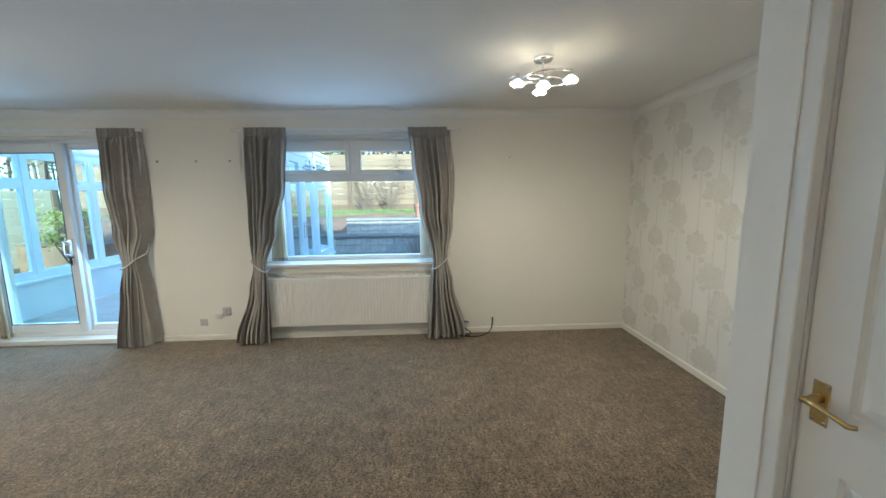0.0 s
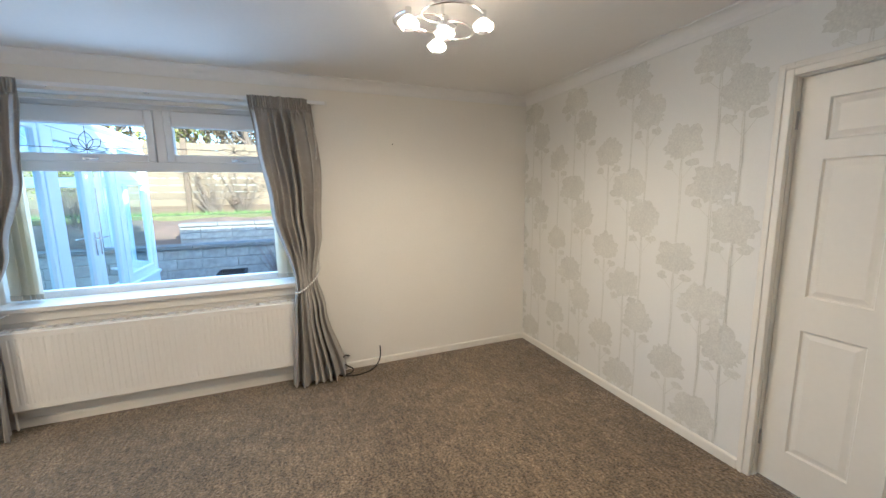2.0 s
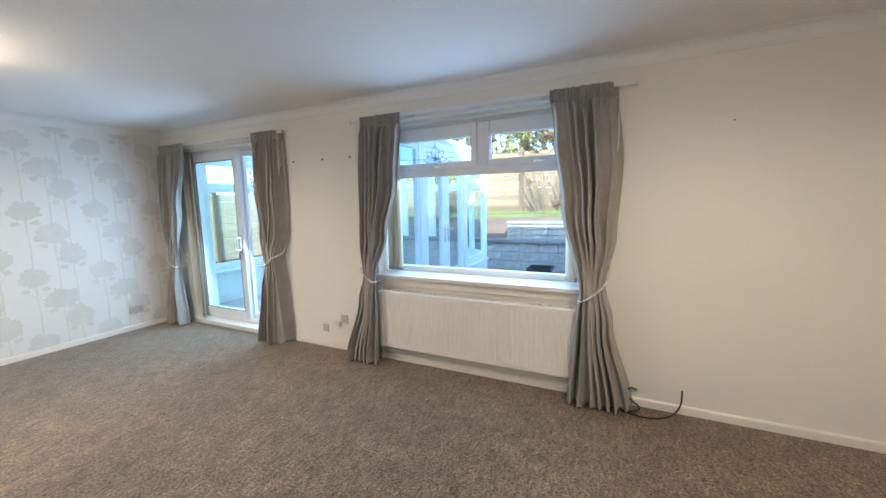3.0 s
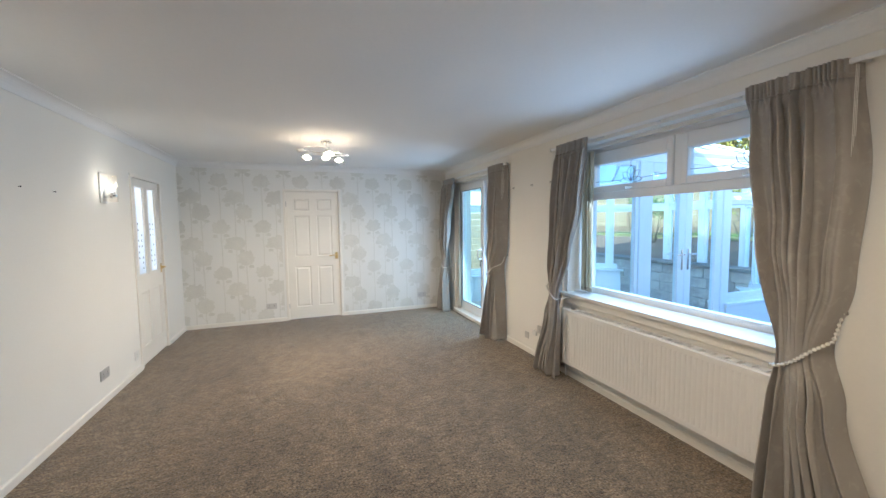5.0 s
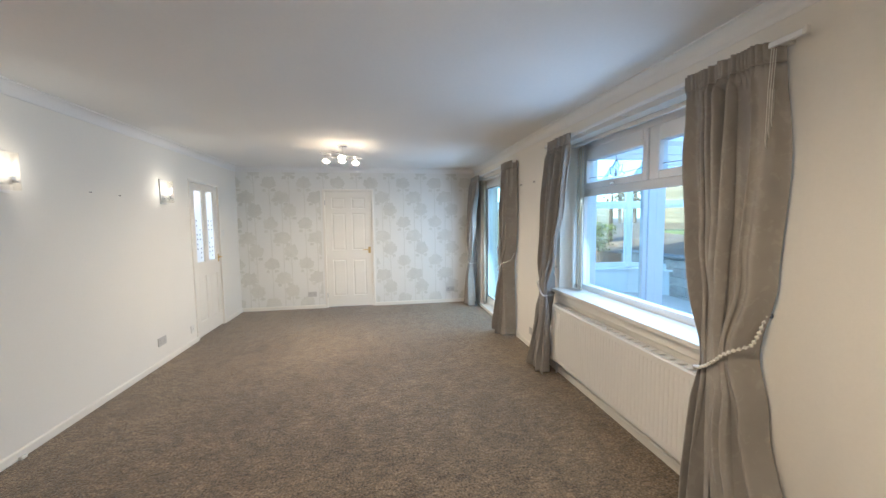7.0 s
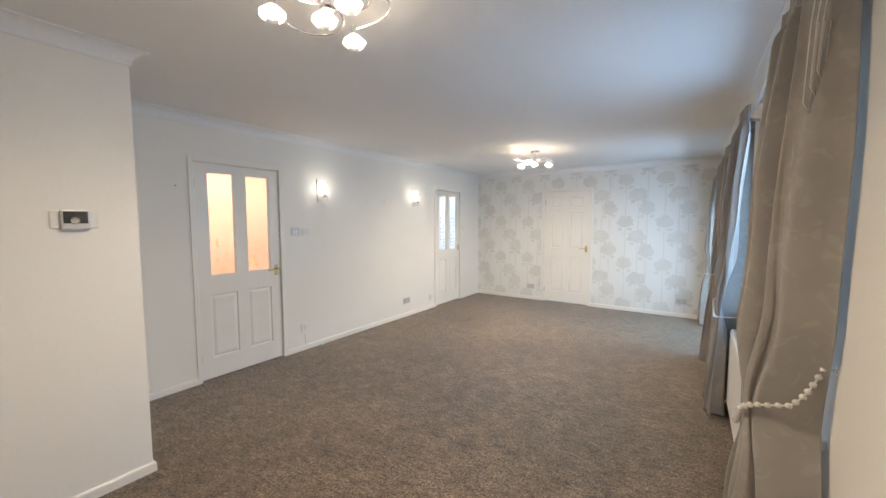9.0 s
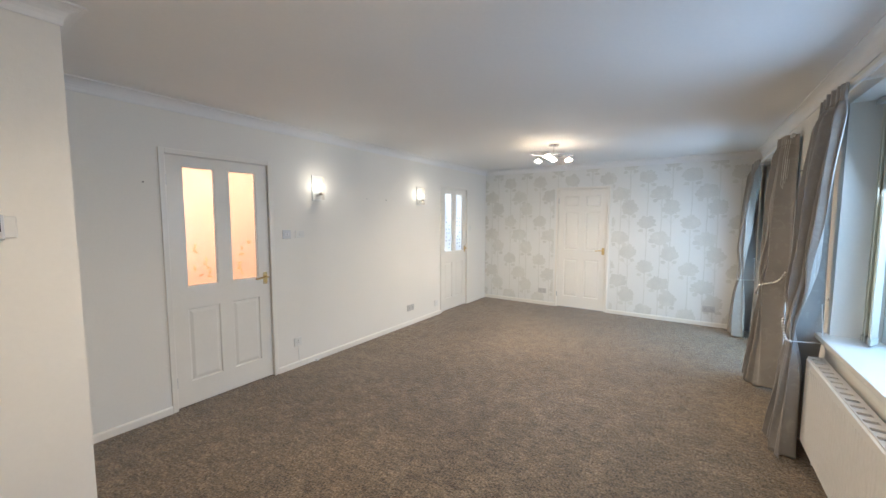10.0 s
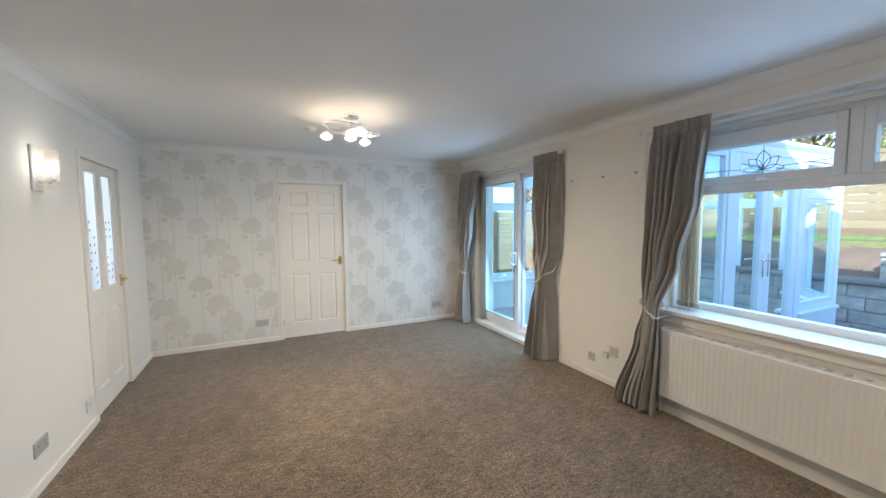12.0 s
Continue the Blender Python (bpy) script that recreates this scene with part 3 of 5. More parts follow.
# ---------- rooms behind the glazed doors ----------
structure("floor_hall", box(-4.9, 1.4, -1.6, YS - 0.1, -0.12, -0.004), M_CARPET, "brown carpet in the hall", "floor")
structure("ceiling_hall", box(-4.9, 1.4, -1.6, YS - 0.1, ZC, ZC + 0.1), M_CEIL, "plain hall ceiling", "ceiling")
# unseen; the opening is added to let daylight in behind the second door
structure("wall_hall_south", panel_wall("y", -1.7, -1.6, -4.9, 1.4, 0, ZC + 0.05, [(-4.7, -3.95, 1.0, 2.0)]), M_WALL, "plain outer wall with an opening added for daylight")
structure("wall_hall_divider", box(-1.5, -1.4, -1.6, YS - 0.1, 0, ZC), M_HALL, "plain wall between hall and kitchen")
structure("wall_hall_west", box(-4.9, -4.83, -1.6, YS - 0.1, 0, ZC), M_WALL, "plain closing wall")
structure("wall_hall_east", box(1.3, 1.4, -1.6, YS - 0.1, 0, ZC), M_HALL, "plain closing wall")
structure("wall_hall_lining", box(-1.4, 1.3, -1.596, -1.586, 1.46, ZC), M_HALL, "peach painted upper hall wall")
structure("wall_hall_dado", box(-1.4, 1.3, -1.596, -1.582, 0, 1.46), M_DADO, "pale pink lower hall wall")
lamp("hall_light", "POINT", HALL, (1.0, 0.79, 0.58), pose(0.3, -0.6, 2.1), 0.08)
# unseen lamp added so the second door's panes glow top to bottom
lamp("kitchen_fill_light", "POINT", 4.0, (1.0, 0.90, 0.80), pose(-3.3, -0.75, 2.1), 0.08)


# ---------- windows ----------
def add_frame(bm, axis_y0, axis_y1, x0, x1, z0, z1, wl, wr, wb, wt, bevel=0.004):
    """A rectangular frame: left, right, bottom and top member widths."""
    add_box(bm, x0, x0 + wl, axis_y0, axis_y1, z0, z1, bevel)
    add_box(bm, x1 - wr, x1, axis_y0, axis_y1, z0, z1, bevel)
    add_box(bm, x0 + wl - 0.001, x1 - wr + 0.001, axis_y0, axis_y1, z0, z0 + wb, bevel)
    add_box(bm, x0 + wl - 0.001, x1 - wr + 0.001, axis_y0, axis_y1, z1 - wt, z1, bevel)
    return bm


def lead_motif(cx, cz, y, x0, x1):
    """Leaded lines and a fan of petals on a top light."""
    bm = bmesh.new()
    r = 0.0021

    def petal(dx, dz, wide, lean):
        pts = []
        for i in range(13):
            a = i / 12
            pts.append((cx + dx * a + wide * math.sin(math.pi * a) * lean[0], y, cz + dz * a + wide * math.sin(math.pi * a) * lean[1]))
        add_tube(bm, pts, r, 6)

    for sgn in (-1, 1):
        petal(0, 0.125, 0.04 * sgn, (1, 0))
        petal(0.085 * sgn, 0.075, 0.03, (-0.66 * sgn, 0.75))
        petal(0.085 * sgn, 0.075, 0.03, (0.66 * sgn, -0.75))
        petal(0.115 * sgn, 0.0, 0.025, (0, 1))
        petal(0.115 * sgn, 0.0, 0.018, (0, -1))
        add_tube(bm, [(cx + 0.1 * sgn, y, cz + 0.01), ((x1 if sgn > 0 else x0), y, cz + 0.02)], r, 6)
    add_tube(bm, [(cx, y, cz - 0.05), (cx, y, cz + 0.16)], r, 6)
    return bm


WY0, WY1 = YN + 0.21, YN + 0.28
win = base("window_1", "white upvc window with two leaded top lights over one pane", "window", pose(0, 0, 0), kind="structure")
x0, x1, z0, z1 = WIN
bm = add_frame(bmesh.new(), WY0, WY1, x0, x1, z0, z1, 0.06, 0.06, 0.05, 0.05)
add_box(bm, x0 + 0.06, x1 - 0.06, WY0, WY1, 1.698, 1.753, 0.004)
XM = -0.531
add_box(bm, XM - 0.03, XM + 0.03, WY0, WY1, 1.752, z1 - 0.05, 0.004)
part("window_frame", bm, M_UPVC, win)
for a, b in ((x0 + 0.062, XM - 0.032), (XM + 0.032, x1 - 0.062)):
    sash = part("sash", add_frame(bmesh.new(), WY0 - 0.015, WY1 - 0.01, a, b, 1.753, z1 - 0.052, 0.05, 0.05, 0.055, 0.11, 0.006), M_UPVC, win)
    part("pane", pane_sheet(a + 0.04, b - 0.04, WY0 + 0.02, WY0 + 0.026, 1.793, z1 - 0.15), M_GLASS, sash)
    part("lead_motif", lead_motif((a + b) / 2 + 0.02, 1.835, WY0 + 0.016, a + 0.05, b - 0.05), M_LEAD, sash, "leaded fan motif", smooth=True)
    lx = (a + b) / 2 + 0.03
    bm = box(lx - 0.03, lx + 0.03, WY0 - 0.027, WY0 - 0.015, 1.763, 1.783, 0.003)
    add_tube(bm, [(lx, WY0 - 0.03, 1.765), (lx + 0.02, WY0 - 0.05, 1.768), (lx + 0.075, WY0 - 0.05, 1.772)], 0.007, 8, 0.8)
    part("latch", bm, M_CHROME, sash, "chrome window latch")
part("pane", pane_sheet(x0 + 0.055, x1 - 0.055, WY0 + 0.03, WY0 + 0.036, z0 + 0.045, 1.695), M_GLASS, win, "large clear lower pane")
bead = add_frame(bmesh.new(), WY0 - 0.006, WY0 + 0.001, x0 + 0.045, x1 - 0.045, z0 + 0.035, 1.70, 0.02, 0.02, 0.018, 0.015, 0.002)
part("glazing_bead", bead, M_UPVC, win)
part("window_sill", box(x0 - 0.05, x1 + 0.05, YN - 0.055, WY0 - 0.002, z0 - 0.028, z0 + 0.004, 0.006, 2), M_GLOSS, win, "white gloss window board")
part("apron", box(x0 + 0.0, x1 + 0.0, YN - 0.016, YN + 0.0, z0 - 0.1, z0 - 0.03, 0.004), M_GLOSS, win)
part("outer_sill", box(x0, x1, WY1, YN + 0.36, z0 - 0.03, z0 + 0.02, 0.004), M_UPVC, win)

# sliding patio door
pat = base("door_6", "white upvc sliding patio door with chrome pull handle", "patio door", pose(0, 0, 0), kind="structure")
px0, px1, pz0, pz1 = PAT
PY0, PY1 = YN + 0.10, YN + 0.20
part("door_frame", add_frame(bmesh.new(), PY0, PY1, px0, px1, 0.055, pz1, 0.05, 0.05, 0.05, 0.06), M_UPVC, pat)
XP = -3.465
slide = part("sliding_leaf", add_frame(bmesh.new(), PY0 - 0.012, PY0 + 0.038, px0 + 0.045, XP + 0.03, 0.10, pz1 - 0.055, 0.075, 0.085, 0.10, 0.10, 0.005), M_UPVC, pat)
part("pane", pane_sheet(px0 + 0.115, XP - 0.05, PY0 + 0.01, PY0 + 0.016, 0.195, pz1 - 0.15), M_TINTGLASS, slide)
seal = add_frame(bmesh.new(), PY0 - 0.014, PY0 - 0.008, px0 + 0.114, XP - 0.048, 0.194, pz1 - 0.149, 0.008, 0.008, 0.008, 0.008, 0.0)
part("rubber_seal", seal, M_LEAD, slide)
bm = box(XP - 0.028, XP + 0.004, PY0 - 0.022, PY0 - 0.012, 0.88, 1.12, 0.003)
add_tube(bm, [(XP - 0.012, PY0 - 0.02, 1.09), (XP - 0.012, PY0 - 0.06, 1.09), (XP - 0.05, PY0 - 0.065, 1.085), (XP - 0.055, PY0 - 0.065, 1.0), (XP - 0.05, PY0 - 0.065, 0.955), (XP - 0.012, PY0 - 0.06, 0.95), (XP - 0.012, PY0 - 0.02, 0.95)], 0.009, 8)
part("pull_handle", bm, M_CHROME, slide, "chrome pull handle", smooth=False)
bm = add_tube(bmesh.new(), [(XP - 0.01, PY0 - 0.022, 0.92), (XP - 0.01, PY0 - 0.045, 0.92)], 0.008, 8)
add_box(bm, XP - 0.022, XP + 0.002, PY0 - 0.05, PY0 - 0.044, 0.84, 0.915, 0.003)
part("key", bm, M_BLACK, slide, "key with a dark fob in the lock")
fixed = part("fixed_leaf", add_frame(bmesh.new(), PY0 + 0.045, PY0 + 0.09, XP + 0.0, px1 - 0.045, 0.10, pz1 - 0.055, 0.05, 0.06, 0.07, 0.06, 0.005), M_UPVC, pat)
part("pane", pane_sheet(XP + 0.045, px1 - 0.10, PY0 + 0.065, PY0 + 0.071, 0.165, pz1 - 0.11), M_GLASS, fixed)
part("threshold", box(px0 - 0.0, px1 + 0.0, YN - 0.03, PY1, 0.0, 0.055, 0.006), M_GLOSS, pat, "white painted threshold board")


# ---------- blinds, rails, curtains ----------
def blind_stack(xa, xb, y, z0, z1, n, label):
    b = base("vertical_blind", label, "blind", pose((xa + xb) / 2, y, z0))
    half = 0.045
    sl = mesh_of(box(-0.0012, 0.0012, -half, half, 0, z1 - z0), "slat", M_BLIND)
    wt = mesh_of(box(-0.004, 0.004, -half, half, 0.0, 0.035), "weight", M_WEIGHT)
    for i in range(n):
        x = -(xb - xa) / 2 + (xb - xa) * i / (n - 1)
        s = new("slat", sl)
        s.parent = b
        s.matrix_basis = pose(x, 0.006 * (i % 2), 0, 0, 0, 62 + 5 * math.sin(i * 2.1))
        w = new("slat_weight", wt)
        w.parent = s
    return b


blind_stack(WIN[0] + 0.06, WIN[0] + 0.17, WY0 - 0.085, WIN[2] + 0.02, WIN[3] - 0.045, 6, "cream vertical blind drawn back against the window reveal")
blind_stack(WIN[1] - 0.17, WIN[1] - 0.06, WY0 - 0.085, WIN[2] + 0.02, WIN[3] - 0.045, 6, "cream vertical blind drawn back against the window reveal")
blind_stack(PAT[0] + 0.05, PAT[0] + 0.11, YN + 0.045, 0.06, PAT[3] - 0.045, 3, "cream vertical blind drawn back beside the patio door")
for xa, xb, y, z in ((WIN[0] + 0.01, WIN[1] - 0.01, WY0 - 0.105, WIN[3]), (PAT[0] + 0.01, PAT[1] - 0.01, YN + 0.028, PAT[3])):
    b = base("blind_headrail", "white aluminium vertical blind headrail under the lintel", "blind rail", pose((xa + xb) / 2, y, z - 0.04))
    h = (xb - xa) / 2
    part("rail", box(-h, h, 0, 0.035, 0.012, 0.04, 0.003), M_UPVC, b)
    part("valance_lip", box(-h, h, -0.006, 0.0, 0.008, 0.032, 0.001), M_PLASTIC, b)


def curtain_rail(xa, xb, label):
    r = base("curtain_rail", label, "curtain rail", pose((xa + xb) / 2, YN, 2.19))
    h = (xb - xa) / 2
    part("track", box(-h, h, -0.075, -0.06, -0.012, 0.012, 0.003), M_UPVC, r)
    for x in (-h, h):
        part("end_stop", box(x - 0.008, x + 0.008, -0.08, -0.055, -0.016, 0.016, 0.003), M_PLASTIC, r)
    for i in range(5):
        x = -h + 0.1 + (2 * h - 0.2) * i / 4
        part("bracket", box(x - 0.012, x + 0.012, -0.06, 0.0, -0.008, 0.008, 0.002), M_PLASTIC, r)


curtain_rail(-1.66, 0.62, "white curtain track above the window")
curtain_rail(-4.66, -2.52, "white curtain track above the patio door")


def curve_at(keys, z):
    """Smooth value between (z, value) keys listed downwards."""
    for (za, a), (zb, b) in zip(keys, keys[1:]):
        if z >= zb:
            t = (za - z) / (za - zb)
            t = t * t * (3 - 2 * t)
            return a + (b - a) * t
    return keys[-1][1]


def curtain(left, right, tie_z, folds, seed, y, label, outer):
    """A pleated drop held by a tieback. left and right: (z, x) keys of its two edges, downwards."""
    rnd = random.Random(seed)
    ph = [rnd.uniform(0, 6.28) for _ in range(6)]
    nu, nv, top = 170, 74, left[0][0]
    xm = (left[-1][1] + right[-1][1]) / 2
    c = base("curtain", label, "curtain", pose(xm, y, 0), group="grey tied-back curtains")

    def surface(u, z):
        l, r = curve_at(left, z), curve_at(right, z)
        squeeze = math.exp(-((z - tie_z - 0.03) / 0.21) ** 2)
        head = max(0.0, min(1.0, (z - (top - 0.15)) / 0.08))
        low = max(0.0, (tie_z - z) / tie_z)
        width = r - l
        amp = (0.038 + 0.014 * low) * (1 - 0.72 * squeeze) * (1 - 0.7 * head)
        out = curve_at(((top, 0.015), (1.5, 0.055), (tie_z, 0.08), (0.0, 0.095)), z)
        uu = u + 0.03 * math.sin(2 * math.pi * 1.5 * u + ph[0] + 1.1 * z) + 0.015 * math.sin(2 * math.pi * 3.3 * u + ph[1] - 2.1 * z)
        w = 2 * math.pi * folds * uu + ph[2]
        deep = 0.8 + 0.45 * math.sin(2 * math.pi * 1.7 * u + ph[3] + 1.4 * z)
        yy = -amp * deep * (math.sin(w) + 0.30 * math.sin(2 * w + ph[4] + 1.5 * z)) - out
        yy += head * 0.013 * math.sin(2 * math.pi * folds * 3.6 * u + ph[1]) * (0.7 + 0.3 * math.sin(9 * u + ph[0]))
        yy -= 0.018 * squeeze * math.sin(math.pi * u)
        yy -= 0.015 * low * math.sin(math.pi * u)
        drape = 0.012 * math.sin(11 * u + ph[5] + 9 * (z - tie_z)) * math.exp(-((z - tie_z - 0.22) / 0.3) ** 2)
        xx = l + width * u + 0.020 * math.cos(w) * (1 - head) * math.sin(math.pi * u)
        e = (1 - u) if outer > 0 else u
        wrap = min(1.0, e / 0.12)
        wrap = wrap * wrap * (3 - 2 * wrap)
        return xx - xm, min((yy + drape) * wrap + 0.065 * (1 - wrap), 0.075), z

    def sheet(za, zb, rows):
        bm = bmesh.new()
        grid = []
        for j in range(rows + 1):
            z = za + (zb - za) * j / rows
            row = []
            for i in range(nu + 1):
                u = i / nu
                p = list(surface(u, z))
                if zb < 0.1 and j == rows:
                    p[2] += 0.012 * (1 + math.sin(2 * math.pi * folds * u + ph[2]))
                row.append(bm.verts.new(p))
            grid.append(row)
        for a, b in zip(grid, grid[1:]):
            for i in range(nu):
                bm.faces.new((a[i], a[i + 1], b[i + 1], b[i]))
        return bm

    def thick(name, bm, lab):
        ob = part(name, bm, M_CURTAIN, c, lab, smooth=True)
        s = ob.modifiers.new("cloth", "SOLIDIFY")
        s.thickness, s.offset = 0.003, 0
        return ob

    thick("heading", sheet(top, top - 0.085, 8), "gathered pencil-pleat heading")
    thick("drape", sheet(top - 0.085, 0.006, nv), "")
    ox = (curve_at(right, top) if outer > 0 else curve_at(left, top)) - xm + 0.004 * outer
    for k in range(3):
        d = 0.012 * k
        cord = bmesh.new()
        add_tube(cord, [(ox, 0.01 - d, top - 0.04), (ox + 0.006 * outer, -0.004 - d, top - 0.2), (ox + 0.01 * outer, -0.01 - d, top - 0.33 - 0.04 * k), (ox + 0.004 * outer, 0.004 - d, top - 0.36 - 0.04 * k), (ox, 0.012 - d, top - 0.2)], 0.0016, 5)
        part("gather_cord", cord, M_PLASTIC, c, "loose white gathering cord", smooth=True)
    return c, surface


BEAD = None


def tieback(z_front, xl, xr, y, hook_x, hook_z, label, surf, xm):
    """A rope of pearl beads round the waist of a curtain, up to a hook on the wall."""
    global BEAD
    if BEAD is None:
        bm = bmesh.new()
        bmesh.ops.create_icosphere(bm, subdivisions=2, radius=0.0095)
        BEAD = mesh_of(bm, "bead", M_BEAD, True)
    away = 1 if hook_x > (xl + xr) / 2 else -1
    top_z = z_front + 0.55 * (hook_z - z_front)
    reach = max(away * (surf(j / 80, top_z + 0.02 * k)[0] + xm) for j in range(81) for k in range(3))
    edge = away * (reach + 0.012)
    xl, xr = (xl, edge) if away > 0 else (edge, xr)
    hook_x = edge
    cx, rx = (xl + xr) / 2, (xr - xl) / 2 - 0.008
    t = base("tieback", label, "tieback", pose(cx, y, z_front), group="beaded curtain tiebacks")
    run = []
    for i in range(49):
        k = i / 48
        x = -away * (rx + 0.008) * (1 - 2 * k)
        z = z_front + (top_z - z_front) * k ** 1.6
        cloth = [surf(j / 160, z) for j in range(161)]
        near = [p[1] for p in cloth if abs(p[0] + xm - cx - x) < 0.016]
        run.append((x, min(near) if near else 0.0, z - z_front))
    taut = []
    for i, (x, yy, z) in enumerate(run):
        best = yy
        for j in range(i + 1):
            for k in range(i, 49):
                if k > j:
                    f = (i - j) / (k - j)
                    best = min(best, run[j][1] * (1 - f) + run[k][1] * f)
        taut.append(best)
    pts = [Vector((-away * (rx + 0.012), 0.04, 0.012))]
    dense = [Vector((x, v - 0.013, z)) for (x, _, z), v in zip(run, taut)]
    for p, q in zip(dense, dense[1:]):
        pts += [p, (p + q) / 2]
    pts.append(dense[-1])
    for i in range(1, 14):
        k = i / 14
        pts.append(dense[-1].lerp(Vector((hook_x - cx, YN - y - 0.03, hook_z - z_front)), k) - Vector((0, 0, 0.02 * math.sin(math.pi * k))))
    pts.append(Vector((hook_x - cx, YN - y - 0.03, hook_z - z_front)))
    pts.insert(0, Vector((hook_x - cx, YN - y - 0.03, hook_z - z_front - 0.012)))
    cum, last = 0.0, pts[0]
    part("cord", add_tube(bmesh.new(), pts, 0.003, 6), M_PLASTIC, t)
    for p in pts:
        cum += (p - last).length
        if cum >= 0.0185:
            b = new("bead", BEAD)
            b.parent = t
            b.matrix_basis = Matrix.Translation(p)
            cum = 0.0
        last = p
    bm = add_lathe(bmesh.new(), [(0.012, 0.0), (0.012, -0.004), (0.004, -0.006), (0.004, -0.03), (0.009, -0.034), (0.009, -0.04)], 12, (hook_x - cx, YN - y, hook_z - z_front), "Y", True)
    part("hook", bm, M_CHROME, t, "chrome tieback hook")


CY = YN - 0.085
CURTAINS = [
    # left edge, right edge, tie height, folds, tie span, hook
    ([(2.205, -4.655), (2.1, -4.64), (1.3, -4.60), (0.80, -4.50), (0.6, -4.53), (0.0, -4.67)], [(2.205, -4.10), (2.0, -4.13), (1.4, -4.23), (0.80, -4.33), (0.6, -4.32), (0.0, -4.28)], 0.80, 6, (-4.50, -4.33), (-4.50, 1.0)),
    ([(2.205, -2.92), (1.6, -2.915), (1.2, -2.87), (0.87, -2.80), (0.6, -2.86), (0.0, -2.925)], [(2.205, -2.56), (1.7, -2.545), (1.2, -2.555), (0.9, -2.64), (0.6, -2.61), (0.0, -2.58)], 0.89, 6, (-2.80, -2.61), (-2.60, 1.08)),
    ([(2.205, -1.57), (1.9, -1.565), (1.3, -1.555), (0.82, -1.52), (0.6, -1.57), (0.0, -1.775)], [(2.205, -1.12), (1.65, -1.155), (1.2, -1.265), (0.82, -1.384), (0.6, -1.385), (0.0, -1.39)], 0.83, 7, (-1.52, -1.384), (-1.58, 1.02)),
    ([(2.205, 0.085), (1.9, 0.115), (1.42, 0.182), (0.83, 0.315), (0.6, 0.29), (0.0, 0.245)], [(2.205, 0.515), (1.7, 0.56), (1.2, 0.535), (0.87, 0.475), (0.6, 0.53), (0.0, 0.675)], 0.825, 7, (0.315, 0.475), (0.505, 1.05)),
]
CLABEL = ["grey satin curtain tied back in the corner beside the patio door", "grey satin curtain tied back beside the patio door",
          "grey satin curtain tied back at the window above the radiator", "grey satin curtain tied back at the window beside a loose cable"]
for i, (l, r, tz, folds, span, hook) in enumerate(CURTAINS):
    _, surf = curtain(l, r, tz, folds, 11 + i, CY, CLABEL[i], (-1, 1, -1, 1)[i])
    tieback(tz - 0.06, span[0], span[1], CY, hook[0], hook[1], "rope of pearl beads round a grey curtain", surf, (l[-1][1] + r[-1][1]) / 2)


# ---------- radiator ----------
def radiator(xa, xb, z0, z1):
    r = base("radiator", "long white enamelled panel radiator under the window", "radiator", pose((xa + xb) / 2, YN, z0))
    h, H = (xb - xa) / 2, z1 - z0
    bm = bmesh.new()
    n = int((2 * h - 0.06) / 0.034)
    y0 = -0.105
    prof = [(-h, y0 + 0.012), (-h + 0.012, y0)]
    for i in range(n):
        a = -h + 0.03 + (2 * h - 0.06) * i / n
        s = (2 * h - 0.06) / n
        prof += [(a + 0.25 * s, y0), (a + 0.4 * s, y0 + 0.0028), (a + 0.6 * s, y0 + 0.0028), (a + 0.75 * s, y0)]
    prof += [(h - 0.012, y0), (h, y0 + 0.012)]
    zs = [(0.0, 1), (0.012, 0), (0.045, 0), (0.055, 2), (H - 0.055, 2), (H - 0.045, 0), (H - 0.012, 0), (H, 1)]
    grid = []
    for z, mode in zs:
        row = []
        for x, y in prof:
            yy = y0 + 0.012 if mode == 1 else (y if mode == 2 else min(y, y0) if abs(x) < h - 0.005 else y)
            row.append(bm.verts.new((x, yy, z)))
        grid.append(row)
    for a, b in zip(grid, grid[1:]):
        for i in range(len(prof) - 1):
            bm.faces.new((a[i], a[i + 1], b[i + 1], b[i]))
    part("front_panel", bm, M_RAD, r)
    bm = box(-h, h, -0.042, -0.03, 0, H, 0.003)
    part("back_panel", bm, M_RAD, r)
    for x in (-h, h - 0.004):
        part("side_cover", box(x, x + 0.004, -0.098, -0.026, 0.01, H + 0.004, 0.001), M_RAD, r)
    g = bmesh.new()
    m = 24
    for i in range(m):
        x = -h + 0.02 + (2 * h - 0.04) * i / (m - 1)
        add_box(g, x - 0.022, x + 0.022, -0.092, -0.044, H - 0.006, H + 0.002)
    add_box(g, -h, h, -0.098, -0.092, H - 0.006, H + 0.002)
    add_box(g, -h, h, -0.044, -0.026, H - 0.006, H + 0.002)
    part("top_grille", g, M_RAD, r)
    for x in (-h * 0.7, 0.0, h * 0.7):
        part("wall_bracket", box(x - 0.02, x + 0.02, -0.03, 0.0, 0.05, H - 0.05), M_RAD, r)
    for x in (-h - 0.02, h + 0.02):
        bm = add_tube(bmesh.new(), [(x, -0.035, -z0 + 0.002), (x, -0.035, 0.03)], 0.0075, 10)
        add_lathe(bm, [(0.014, 0.0), (0.016, 0.01), (0.016, 0.05), (0.012, 0.06)], 14, (x, -0.035, 0.03), "Z", True)
        add_tube(bm, [(x, -0.035, 0.05), (x * 0.97, -0.035, 0.05)], 0.009, 8)
        part("valve", bm, M_PLASTIC, r, smooth=False)
    return r


radiator(-1.415, 0.31, 0.148, 0.682)


